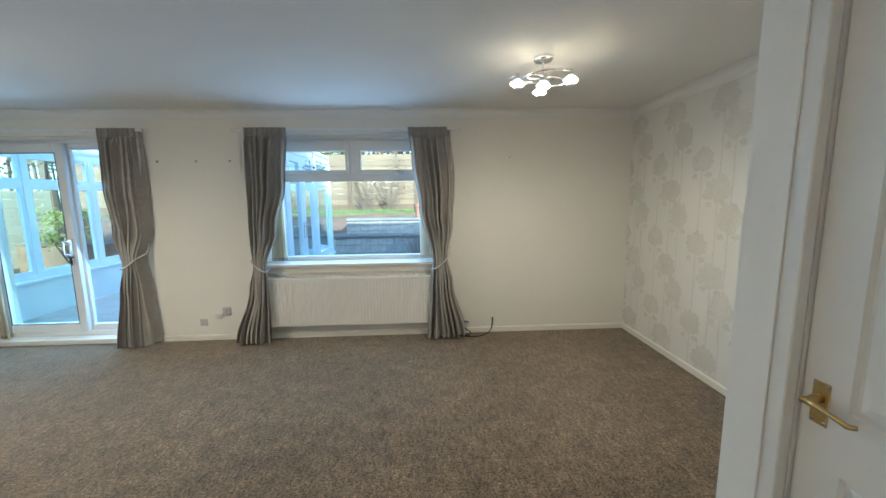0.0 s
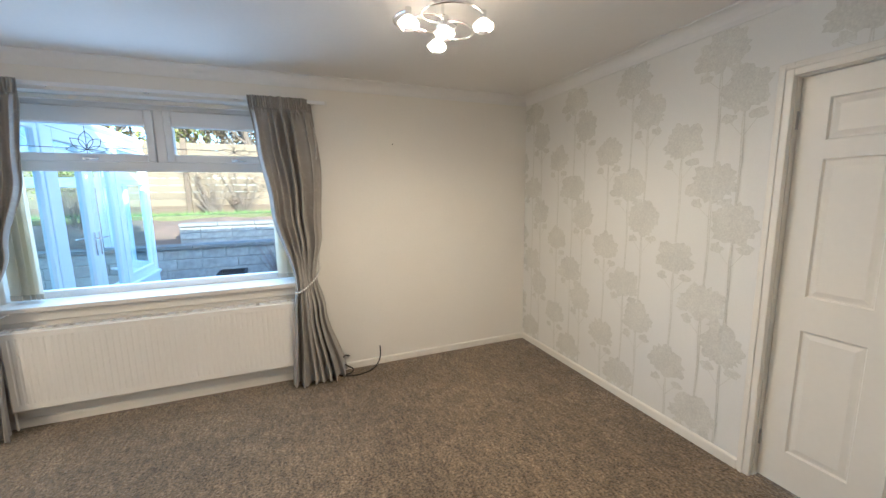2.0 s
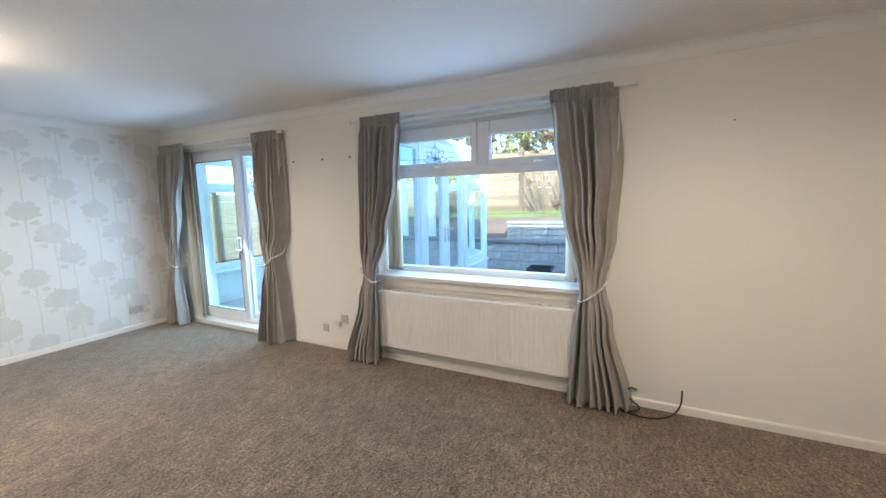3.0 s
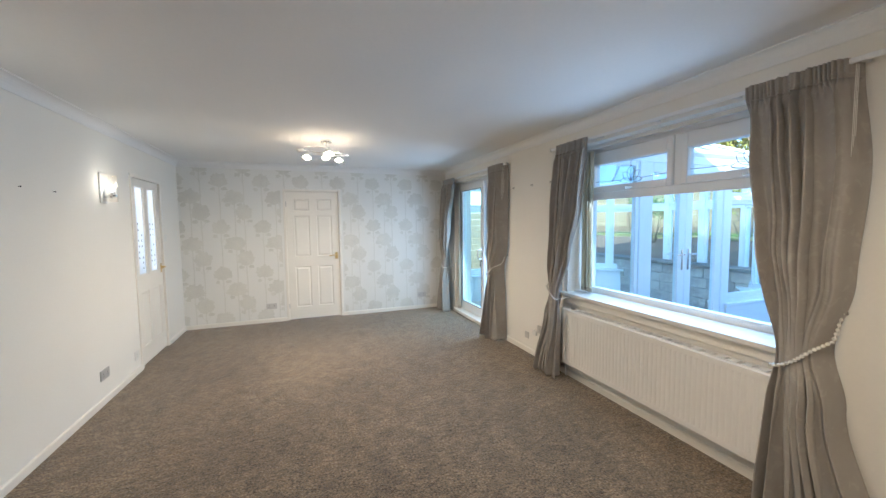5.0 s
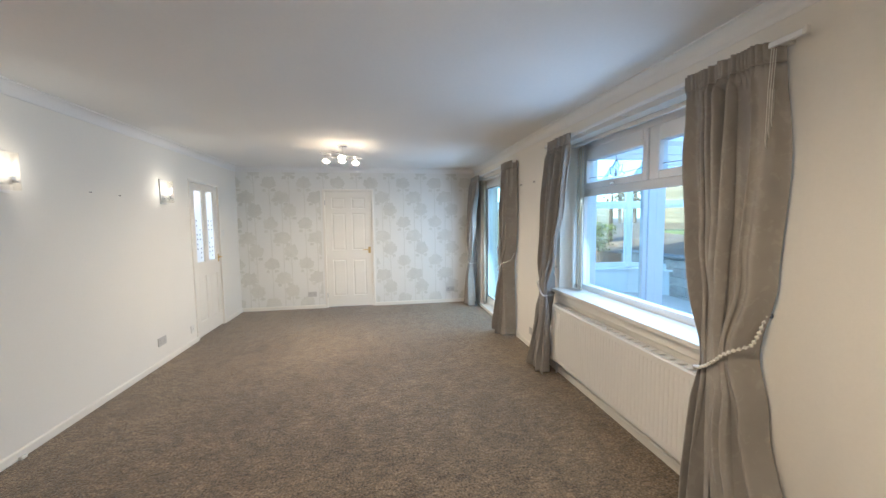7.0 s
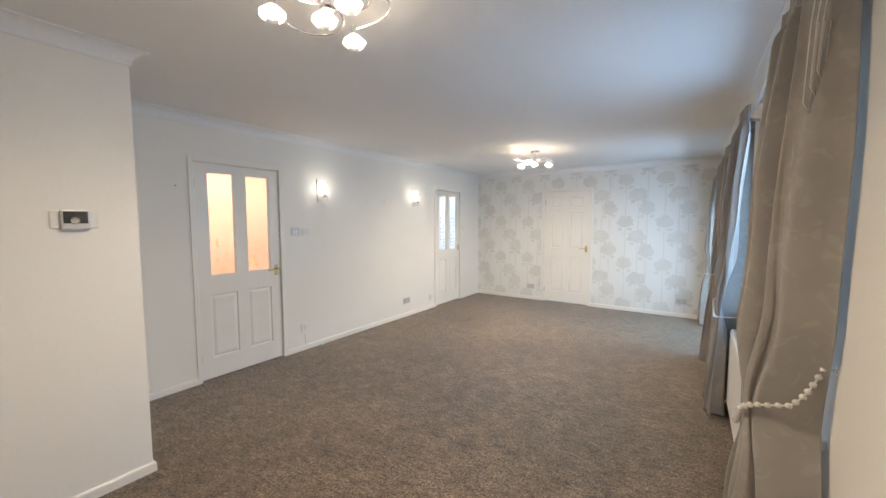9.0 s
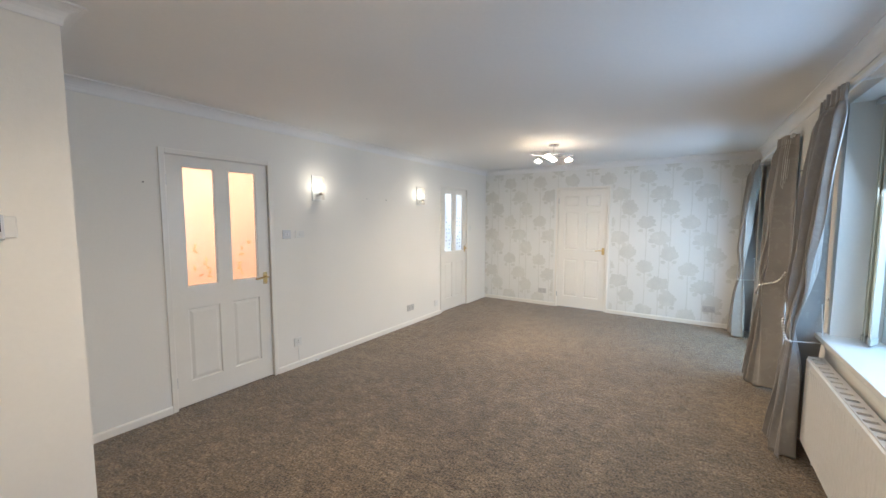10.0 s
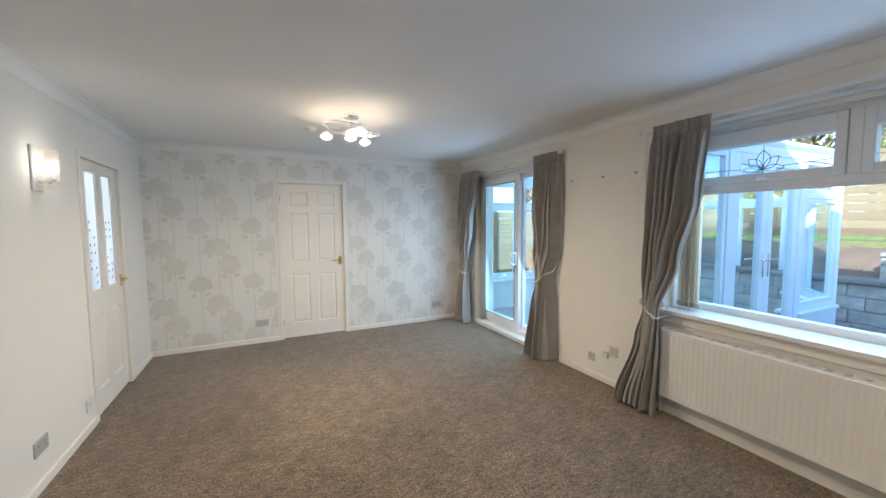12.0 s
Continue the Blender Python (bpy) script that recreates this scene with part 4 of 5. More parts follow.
# ---------- ceiling lights ----------
def ceiling_light(m, label, ends, power):
    """Chrome fitting whose curled arms run from the hub to the given ends."""
    c = base("ceiling_light", label, "ceiling light", m)
    part("ceiling_rose", add_lathe(bmesh.new(), [(0.001, 0.0), (0.062, 0.0), (0.062, -0.018), (0.055, -0.026), (0.02, -0.03), (0.001, -0.03)], 32), M_CHROME, c, smooth=False)
    part("stem", add_tube(bmesh.new(), [(0, 0, -0.03), (0, 0, -0.115)], 0.007, 12), M_CHROME, c)
    part("hub", add_lathe(bmesh.new(), [(0.001, -0.105), (0.026, -0.107), (0.03, -0.115), (0.03, -0.15), (0.022, -0.158), (0.001, -0.16)], 24), M_CHROME, c)
    for k, (ex, ey) in enumerate(ends):
        reach, a1 = math.hypot(ex, ey), math.atan2(ey, ex)
        turn = 2.4 if reach > 0.08 else 5.0
        pts = []
        for i in range(25):
            t = i / 24
            ang = a1 - turn * (1 - t)
            wide = max(reach, 0.10) + 0.05
            rad = 0.03 + (wide - 0.03) * math.sin(math.pi * t * 0.72) if reach > 0.08 else 0.03 + 0.14 * math.sin(math.pi * t)
            rad = rad * (1 - t ** 3) + reach * t ** 3
            pts.append(Vector((rad * math.cos(ang), rad * math.sin(ang), -0.13 + 0.02 * math.sin(math.pi * t) * (-1 if k % 2 else 1))))
        arm = part("arm", add_tube(bmesh.new(), pts, 0.0055, 8), M_CHROME, c, smooth=True)
        e = pts[-1]
        add = add_lathe(bmesh.new(), [(0.006, 0.012), (0.013, 0.008), (0.014, -0.02), (0.018, -0.028)], 14, e, "Z", True)
        part("lamp_holder", add, M_CHROME, arm)
        shade = bmesh.new()
        prof = [(0.016, -0.024), (0.024, -0.032), (0.040, -0.046), (0.046, -0.054), (0.041, -0.063), (0.027, -0.075), (0.022, -0.078)]
        rings = []
        for r, h in prof:
            rings.append([shade.verts.new((e.x + r * (1 + 0.06 * math.cos(6 * 2 * math.pi * i / 36)) * math.cos(2 * math.pi * i / 36), e.y + r * (1 + 0.06 * math.cos(6 * 2 * math.pi * i / 36)) * math.sin(2 * math.pi * i / 36), e.z + h)) for i in range(36)])
        for ra, rb in zip(rings, rings[1:]):
            for i in range(36):
                shade.faces.new((ra[i], ra[(i + 1) % 36], rb[(i + 1) % 36], rb[i]))
        part("shade", shade, M_SHADEGLASS, arm, "fluted frosted glass shade, lit", smooth=True)
        bulb = add_lathe(bmesh.new(), [(0.001, -0.03), (0.008, -0.032), (0.013, -0.05), (0.011, -0.066), (0.001, -0.073)], 12, e)
        part("bulb", bulb, M_BULB, arm, "glowing halogen bulb", smooth=True)
        w = m @ Vector((e.x, e.y, e.z - 0.07))
        lamp("bulb_light", "POINT", power * BULB / 4, (1.0, 0.68, 0.39), Matrix.Translation(w), 0.012)
        # added downward spot, lifts floor and walls without brightening the ceiling
        lit = lamp("bulb_fill_spot", "SPOT", power * FILL / 4, (1.0, 0.68, 0.39), Matrix.Translation(w), 0.02)
        lit.data.spot_size, lit.data.spot_blend = radians(178), 0.8


ceiling_light(pose(1.02, 2.845, ZC), "four-arm chrome ceiling light with glowing frosted shades", [(-0.18, -0.06), (0.13, -0.14), (0.0, -0.02), (0.02, 0.13)], 0.47)
ceiling_light(pose(-2.785, 2.22, ZC), "four-arm chrome ceiling light with glowing frosted shades", [(-0.04, -0.2), (-0.01, -0.01), (0.24, 0.01), (-0.13, 0.14)], 0.95)
sd = base("smoke_alarm", "round white smoke alarm on the ceiling", "smoke alarm", pose(-3.38, 1.965, ZC))
part("body", add_lathe(bmesh.new(), [(0.001, 0), (0.05, 0), (0.05, -0.012), (0.046, -0.022), (0.030, -0.034), (0.001, -0.036)], 28), M_PLASTIC, sd, smooth=False)
part("vent_ring", add_lathe(bmesh.new(), [(0.047, -0.014), (0.0505, -0.015), (0.0505, -0.019), (0.047, -0.02)], 28), M_GREYPLATE, sd)


def sconce(x, z):
    s = base("wall_light", "chrome wall light with a lit clear glass shade", "wall light", pose(x, YS, z), group="pair of wall lights")
    part("backplate", box(-0.055, 0.055, 0.0, 0.014, -0.132, 0.132, 0.004), M_SATIN, s)
    arm = part("arm", add_tube(bmesh.new(), [(0, 0.014, -0.075), (0, 0.055, -0.08), (0, 0.075, -0.07)], 0.008, 10), M_CHROME, s, smooth=True)
    part("cup", add_lathe(bmesh.new(), [(0.001, -0.078), (0.03, -0.074), (0.034, -0.06), (0.016, -0.055), (0.014, -0.03)], 20, (0, 0.075, 0)), M_CHROME, arm)
    g = bmesh.new()
    ring = [(0.062 * math.sin(radians(-90 + 180 * i / 20)), 0.022 + 0.085 * math.cos(radians(-90 + 180 * i / 20))) for i in range(21)]
    lo = [g.verts.new((a, b, -0.118)) for a, b in ring]
    hi = [g.verts.new((a, b, 0.112)) for a, b in ring]
    for i in range(20):
        g.faces.new((lo[i], lo[i + 1], hi[i + 1], hi[i]))
    part("shade", g, M_SCONCE, s, "curved clear glass shade", smooth=True)
    part("bulb", add_lathe(bmesh.new(), [(0.001, -0.03), (0.016, -0.025), (0.019, 0.0), (0.014, 0.02), (0.001, 0.028)], 14, (0, 0.07, 0)), M_BULBWALL, s, "glowing bulb", smooth=True)
    lamp("wall_bulb_light", "POINT", SCONCE, (1.0, 0.78, 0.54), pose(x, YS + 0.12, z + 0.03), 0.03)


sconce(-0.885, 1.82)
sconce(-2.635, 1.825)


# ---------- small fittings ----------
def plate(name, m, w, h, label, category, mat=None, rockers=0, holes=0, d=0.009):
    """A faceplate on a wall; local -y is the room."""
    p = base(name, label, category, m)
    part("faceplate", box(-w / 2, w / 2, -d, 0, -h / 2, h / 2, 0.003, 2), mat or M_PLASTIC, p)
    for i in range(rockers):
        x = (i - (rockers - 1) / 2) * w / max(rockers, 1) * 0.6
        part("rocker", box(x - 0.008, x + 0.008, -d - 0.004, -d + 0.001, -0.014, 0.014, 0.002), M_PLASTIC, p)
    for i in range(holes):
        x = (i - (holes - 1) / 2) * w * 0.48
        bm = bmesh.new()
        add_box(bm, x - 0.003, x + 0.003, -d - 0.0006, -d + 0.001, 0.005, 0.014)
        add_box(bm, x - 0.012, x - 0.006, -d - 0.0006, -d + 0.001, -0.012, -0.008)
        add_box(bm, x + 0.006, x + 0.012, -d - 0.0006, -d + 0.001, -0.012, -0.008)
        part("pin_holes", bm, M_BLACK, p)
    return p


def on_south(x, z):
    return pose(x, YS, z, 0, 0, 180)


def on_north(x, z):
    return pose(x, YN, z)


def on_west(y, z):
    return pose(XW, y, z, 0, 0, 90)


plate("light_switch", on_south(-0.53, 1.353), 0.086, 0.086, "silver light switch beside the glazed door", "switch", M_GREYPLATE, rockers=2)
plate("dimmer_switch", on_south(-0.675, 1.35), 0.10, 0.072, "white switch plate beside the glazed door", "switch", rockers=1)
plate("light_switch", on_south(-4.115, 1.338), 0.086, 0.086, "white light switch near the corner", "switch", rockers=1)
plate("wall_socket", on_south(-0.617, 0.262), 0.086, 0.086, "white single socket above the skirting", "socket", holes=1)
plate("wall_socket", on_south(-2.44, 0.246), 0.146, 0.086, "silver double socket low on the wall", "socket", M_GREYPLATE, holes=2)
plate("wall_socket", on_south(-3.08, 0.19), 0.086, 0.086, "white single socket beside the glazed door", "socket", holes=1)
plate("wall_socket", on_west(1.467, 0.248), 0.146, 0.086, "silver double socket beside the end door", "socket", M_GREYPLATE, holes=2)
plate("wall_socket", on_west(3.86, 0.243), 0.146, 0.086, "silver double socket in the papered corner", "socket", M_GREYPLATE, holes=2)
plate("aerial_socket", on_north(-2.155, 0.197), 0.075, 0.075, "grey aerial socket above the skirting", "socket", M_GREYPLATE)
plate("wall_socket", on_north(-1.905, 0.318), 0.086, 0.086, "grey single socket beside the curtain", "socket", M_GREYPLATE, holes=1)
jb = plate("junction_box", on_north(-1.99, 0.265), 0.06, 0.05, "small white telephone box on the wall", "socket", d=0.025)

th = base("thermostat", "grey room thermostat with dark display on a white plate", "thermostat", pose(1.435, YT, 1.475, 0, 0, 180))
part("backplate", box(-0.09, 0.09, -0.010, 0, -0.043, 0.043, 0.006, 2), M_PLASTIC, th)
part("housing", box(-0.055, 0.055, -0.03, -0.008, -0.05, 0.05, 0.008, 2), M_GREYPLATE, th)
part("display", box(-0.045, 0.045, -0.0325, -0.03, -0.018, 0.042, 0.001), M_SCREEN, th)
part("dial", add_lathe(bmesh.new(), [(0.017, 0.0), (0.017, -0.008), (0.012, -0.011), (0.001, -0.011)], 20, (-0.005, -0.0325, -0.004), "Y"), M_CHROME, th)


def wall_hook(m, label, two=True):
    h = base("picture_hook", label, "wall hook", m)
    bm = bmesh.new()
    add_box(bm, -0.011, 0.011, -0.004, 0, -0.013, 0.013, 0.002)
    part("plate", bm, M_GREYPLATE, h)
    part("pin", add_tube(bmesh.new(), [(0, -0.003, 0.004), (0, -0.018, 0.001), (0, -0.02, -0.008)], 0.0035, 8), M_BLACK, h)


for x in (-1.733, -2.068, -2.449):
    wall_hook(on_north(x, 1.893), "small steel picture hook screwed to the bare wall")


def nail(m):
    thing("wall_nail", add_lathe(bmesh.new(), [(0.002, 0.0), (0.002, -0.012), (0.005, -0.012), (0.005, -0.015)], 8, (0, 0, 0), "Y", True), M_BLACK, "dark nail stuck in the painted wall", "nail", m)


nail(on_north(1.144, 1.91))
for x, z in ((-1.609, 1.744), (-1.951, 1.739), (0.593, 1.767)):
    nail(on_south(x, z))

# loose cables beside the window
for k, (pts, r) in enumerate((
        ([(0.60, YN - 0.12, 0.008), (0.69, YN - 0.17, 0.008), (0.80, YN - 0.16, 0.008), (0.90, YN - 0.10, 0.01), (0.955, YN - 0.045, 0.05), (0.972, YN - 0.02, 0.11), (0.97, YN - 0.006, 0.165)], 0.0055),
        ([(0.70, YN - 0.012, 0.12), (0.66, YN - 0.05, 0.16), (0.62, YN - 0.06, 0.10), (0.68, YN - 0.06, 0.05), (0.73, YN - 0.07, 0.02), (0.69, YN - 0.12, 0.008), (0.61, YN - 0.13, 0.008)], 0.0055))):
    cu = bpy.data.curves.new("loose_cable", "CURVE")
    cu.dimensions, cu.bevel_depth, cu.bevel_resolution = "3D", r, 3
    sp = cu.splines.new("NURBS")
    sp.points.add(len(pts) - 1)
    for q, p in zip(sp.points, pts):
        q.co = (*p, 1)
    sp.use_endpoint_u, sp.order_u = True, 3
    cu.materials.append(M_BLACK)
    tagged(new("loose_cable", cu), "loose black cable trailing on the carpet by the wall", "cable")


wc = base("socket_lead", "thin white lead hanging below a wall socket", "cable", pose(-0.617, YS, 0.0))
part("lead", add_tube(bmesh.new(), [(0.0, 0.011, 0.215), (0.004, 0.016, 0.16), (-0.004, 0.012, 0.11), (0.0, 0.018, 0.072), (-0.02, 0.02, 0.03), (-0.09, 0.02, 0.008), (-0.19, 0.022, 0.006)], 0.003, 8), M_PLASTIC, wc, smooth=True)
part("plug_block", box(-0.235, -0.19, 0.016, 0.04, 0.0, 0.022, 0.004), M_PLASTIC, wc)

# ---------- the conservatory ----------
GZ = -0.15
CON = [(-1.6, YN + 0.3), (-1.6, 7.66), (-2.35, 8.45), (-4.35, 8.45), (-5.1, 7.66), (-5.1, YN + 0.3)]
con = base("conservatory", "white upvc conservatory with glazed sides and pale roof", "conservatory", pose(0, 0, 0), kind="structure")
bm = bmesh.new()
vs = [bm.verts.new((x, y, -0.03)) for x, y in CON]
ws = [bm.verts.new((x, y, GZ - 0.05)) for x, y in CON]
bm.faces.new(vs[::-1])
for i in range(6):
    bm.faces.new((vs[i], vs[(i + 1) % 6], ws[(i + 1) % 6], ws[i]))
part("slab", bm, M_CONFLOOR, con, "pale pinkish tiled floor")
tile = mesh_of(box(0.003, 0.397, 0.003, 0.397, -0.028, -0.022, 0.002), "floor_tile", M_CONFLOOR)
for i in range(8):
    for j in range(7):
        o = new("floor_tile", tile)
        o.parent = con
        o.matrix_basis = pose(-4.95 + 0.4 * i, YN + 0.32 + 0.4 * j, 0)


def con_side(p, q, panes, dwarf):
    """One glazed facet from p to q: dwarf wall, sill, posts, transom and panes with top lights."""
    d = Vector(q) - Vector(p)
    L = d.length
    m = pose(p[0], p[1], 0, 0, 0, math.degrees(math.atan2(d.y, d.x)))
    low = 0.44 if dwarf else 0.0
    if dwarf:
        part("dwarf_wall", box(0, L, -0.10, 0.06, -0.03, 0.44), M_DWARF, con, m=m)
        part("sill", box(-0.02, L + 0.02, -0.16, 0.08, 0.44, 0.475, 0.006), M_UPVC, con, m=m)
        low = 0.475
    top = 2.12
    bm = bmesh.new()
    add_box(bm, 0, L, -0.035, 0.035, low, low + 0.06, 0.004)
    add_box(bm, 0, L, -0.035, 0.035, top, top + 0.12, 0.004)
    add_box(bm, 0.03, L - 0.03, -0.03, 0.03, 1.72, 1.78, 0.004)
    part("facet_frame", bm, M_UPVC, con, m=m)
    for i in range(panes + 1):
        x = L * i / panes
        part("post", box(x - 0.035, x + 0.035, -0.04, 0.04, low, top + 0.001, 0.005), M_UPVC, con, m=m)
    for i in range(panes):
        a, b = L * i / panes + 0.035, L * (i + 1) / panes - 0.035
        w = part("side_window", add_frame(bmesh.new(), -0.028, 0.022, a, b, low + 0.06, 1.72, 0.045, 0.045, 0.045, 0.045), M_UPVC, con, m=m)
        part("pane", pane_sheet(a + 0.04, b - 0.04, -0.003, 0.003, low + 0.1, 1.68), M_GLASS, w)
        w = part("top_light", add_frame(bmesh.new(), -0.028, 0.022, a, b, 1.78, top, 0.04, 0.04, 0.04, 0.04), M_UPVC, con, m=m)
        part("pane", pane_sheet(a + 0.035, b - 0.035, -0.003, 0.003, 1.815, top - 0.035), M_GLASS, w)


con_side(CON[1], (CON[1][0], 6.76), 1, True)
con_side(CON[2], CON[1], 2, True)
con_side(CON[3], CON[2], 3, True)
con_side(CON[4], CON[3], 2, True)
con_side(CON[5], CON[4], 3, True)
# garden side: tall fixed pane and a pair of doors
m = pose(-1.6, 0, 0, 0, 0, 90)
bm = bmesh.new()
add_box(bm, YN + 0.3, 6.76, -0.035, 0.035, 2.12, 2.24, 0.004)
for y in (YN + 0.345, 5.38, 6.72):
    add_box(bm, y - 0.045, y + 0.045, -0.04, 0.04, -0.03, 2.121, 0.005)
add_box(bm, YN + 0.39, 5.335, -0.03, 0.03, -0.03, 0.06, 0.004)
part("door_surround", bm, M_UPVC, con, m=m)
w = part("side_window", add_frame(bmesh.new(), -0.028, 0.022, YN + 0.39, 5.335, 0.06, 2.12, 0.05, 0.05, 0.05, 0.05), M_UPVC, con, m=m)
part("pane", pane_sheet(YN + 0.435, 5.29, -0.003, 0.003, 0.105, 2.075), M_GLASS, w)
for a, b, hx in ((5.428, 6.048, 6.0), (6.052, 6.672, 6.1)):
    w = part("garden_door", add_frame(bmesh.new(), -0.03, 0.03, a, b, -0.02, 2.12, 0.105, 0.105, 0.16, 0.105, 0.005), M_UPVC, con, m=m)
    part("pane", pane_sheet(a + 0.1, b - 0.1, -0.003, 0.003, 0.135, 2.02), M_GLASS, w)
    for sy in (-1, 1):
        bm = box(hx - 0.015, hx + 0.015, sy * 0.03, sy * 0.038, 0.92, 1.16, 0.003)
        add_tube(bm, [(hx, sy * 0.036, 1.1), (hx, sy * 0.07, 1.1), (hx + (0.11 if hx > 6.05 else -0.11), sy * 0.07, 1.1)], 0.008, 8)
        part("lever_handle", bm, M_CHROME, w, "chrome lever handle")
# roof: ridge with two slopes and a hipped front, in sheets between glazing bars
ridge0, ridge1 = (-3.35, YN + 0.3, 3.0), (-3.35, 7.2, 3.0)


def roof_sheet(quad, n):
    a, b, c, d = (Vector(v) for v in quad)
    for i in range(n):
        t0, t1 = i / n, (i + 1) / n
        pts = [a.lerp(b, t0), a.lerp(b, t1), d.lerp(c, t1), d.lerp(c, t0)]
        bm = bmesh.new()
        lowf = [bm.verts.new(p) for p in pts]
        hif = [bm.verts.new(p + Vector((0, 0, 0.02))) for p in pts]
        bm.faces.new(lowf[::-1])
        bm.faces.new(hif)
        for k in range(4):
            bm.faces.new((lowf[k], lowf[(k + 1) % 4], hif[(k + 1) % 4], hif[k]))
        bmesh.ops.remove_doubles(bm, verts=bm.verts, dist=1e-4)
        part("roof_sheet", bm, M_POLY, con)
        part("glazing_bar", add_tube(bmesh.new(), [pts[0] + Vector((0, 0, 0.02)), pts[3] + Vector((0, 0, 0.02))], 0.022, 6), M_UPVC, con)


ev = [(x, y, 2.25) for x, y in CON]
roof_sheet((ev[0], ev[1], ridge1, ridge0), 5)
roof_sheet((ev[1], ev[2], ridge1, ridge1), 2)
roof_sheet((ev[2], ev[3], ridge1, ridge1), 3)
roof_sheet((ev[3], ev[4], ridge1, ridge1), 2)
roof_sheet((ev[4], ev[5], ridge0, ridge1), 5)
part("ridge", add_tube(bmesh.new(), [(-3.35, YN + 0.3, 3.02), (-3.35, 7.2, 3.02)], 0.04, 8), M_UPVC, con)
gut = bmesh.new()
for p, q in zip(ev, ev[1:]):
    add_tube(gut, [p, q], 0.055, 8)
part("gutter", gut, M_UPVC, con, "white gutter along the eaves")

# ---------- the garden ----------
bm = bmesh.new()
prof = [(-300, GZ), (8.36, GZ), (8.362, 0.62), (9.04, 0.66), (9.3, 0.75), (10.4, 0.92), (11.6, 1.04), (12.7, 1.08), (16, 1.1), (300, 1.1)]
xs = [-300, -40, -12] + [-9 + 0.5 * i for i in range(37)] + [12, 40, 300]
rnd = random.Random(5)
rows = []
for y, z in prof:
    rows.append([bm.verts.new((x, y, z + (rnd.uniform(-0.05, 0.05) if 9.1 < y < 12 else 0))) for x in xs])
for a, b in zip(rows, rows[1:]):
    for i in range(len(xs) - 1):
        bm.faces.new((a[i], a[i + 1], b[i + 1], b[i]))
structure("ground", bm, M_SOIL, "reddish leaf-strewn garden soil and bank", "ground")
structure("lawn", box(-9, 9, 11.3, 12.6, 0.9, 1.09, 0.0), M_LAWN, "patchy green lawn strip along the fence", "lawn")


def clump_leaves(bm, centre, radius, n, size, rnd):
    for _ in range(n):
        d = Vector((rnd.gauss(0, 1), rnd.gauss(0, 1), rnd.gauss(0, 0.8)))
        p = Vector(centre) + d.normalized() * radius * rnd.random() ** 0.4
        u = Vector((rnd.uniform(-1, 1), rnd.uniform(-1, 1), rnd.uniform(-0.6, 0.6))).normalized() * size * rnd.uniform(0.6, 1.3)
        v = u.cross(Vector((rnd.uniform(-1, 1), rnd.uniform(-1, 1), 1))).normalized() * u.length * 0.5
        bm.faces.new([bm.verts.new(p + k) for k in (-u, v * 0.9, u, -v * 0.9)])


def shrub(x, y, z, r, h, mat, label, seed, leaves=1100):
    rnd = random.Random(seed)
    s = base("shrub", label, "shrub", pose(x, y, z))
    st, lf = bmesh.new(), bmesh.new()
    for i in range(9):
        a = rnd.uniform(0, 6.28)
        tip = Vector((r * 0.75 * math.cos(a) * rnd.random(), r * 0.75 * math.sin(a) * rnd.random(), h * rnd.uniform(0.55, 0.95)))
        add_tube(st, [(0.05 * math.cos(a), 0.05 * math.sin(a), -0.03), tip * 0.5 + Vector((0.04, 0, 0)), tip], 0.014, 5, 0.35)
        clump_leaves(lf, tip, r * rnd.uniform(0.32, 0.5), leaves // 9, 0.035, rnd)
    part("stems", st, M_BARK, s)
    part("foliage", lf, mat, s)


shrub(0.46, 7.6, GZ, 0.34, 0.72, M_LEAF, "leafy green shrub against the garden wall", 1)
shrub(1.45, 10.4, 0.9, 0.7, 1.5, M_LEAFGOLD, "sunlit yellow-green shrub before the fence", 2, 1800)
shrub(-3.6, 10.6, 0.9, 0.8, 1.6, M_LEAFGOLD, "sunlit yellow-green shrub before the fence", 3, 1800)
shrub(-5.6, 10.3, 0.9, 0.9, 1.4, M_LEAF, "dark green shrub before the fence", 4, 1800)
shrub(-6.6, 7.9, GZ, 0.5, 1.5, M_LEAFGOLD, "yellow-green shrub beside the conservatory", 5, 1500)
shrub(-0.35, 7.2, GZ, 0.22, 0.32, M_LEAF, "low bright green plant beside the black pot", 7, 700)

tw = base("twiggy_bush", "bare brown twiggy bush beside the garden wall", "bush", pose(0.1, 7.8, GZ))
bm = bmesh.new()
rnd = random.Random(9)
for i in range(60):
    a, lean = rnd.uniform(0, 6.28), rnd.uniform(0.05, 0.4)
    hgt = rnd.uniform(0.7, 1.12)
    p1 = Vector((math.cos(a) * lean * 0.3, math.sin(a) * lean * 0.3, hgt * 0.45))
    p2 = Vector((math.cos(a) * lean, math.sin(a) * lean, hgt))
    add_tube(bm, [(0.05 * math.cos(a), 0.05 * math.sin(a), -0.02), p1, p2], 0.010, 4, 0.4)
part("twigs", bm, M_TWIG, tw)

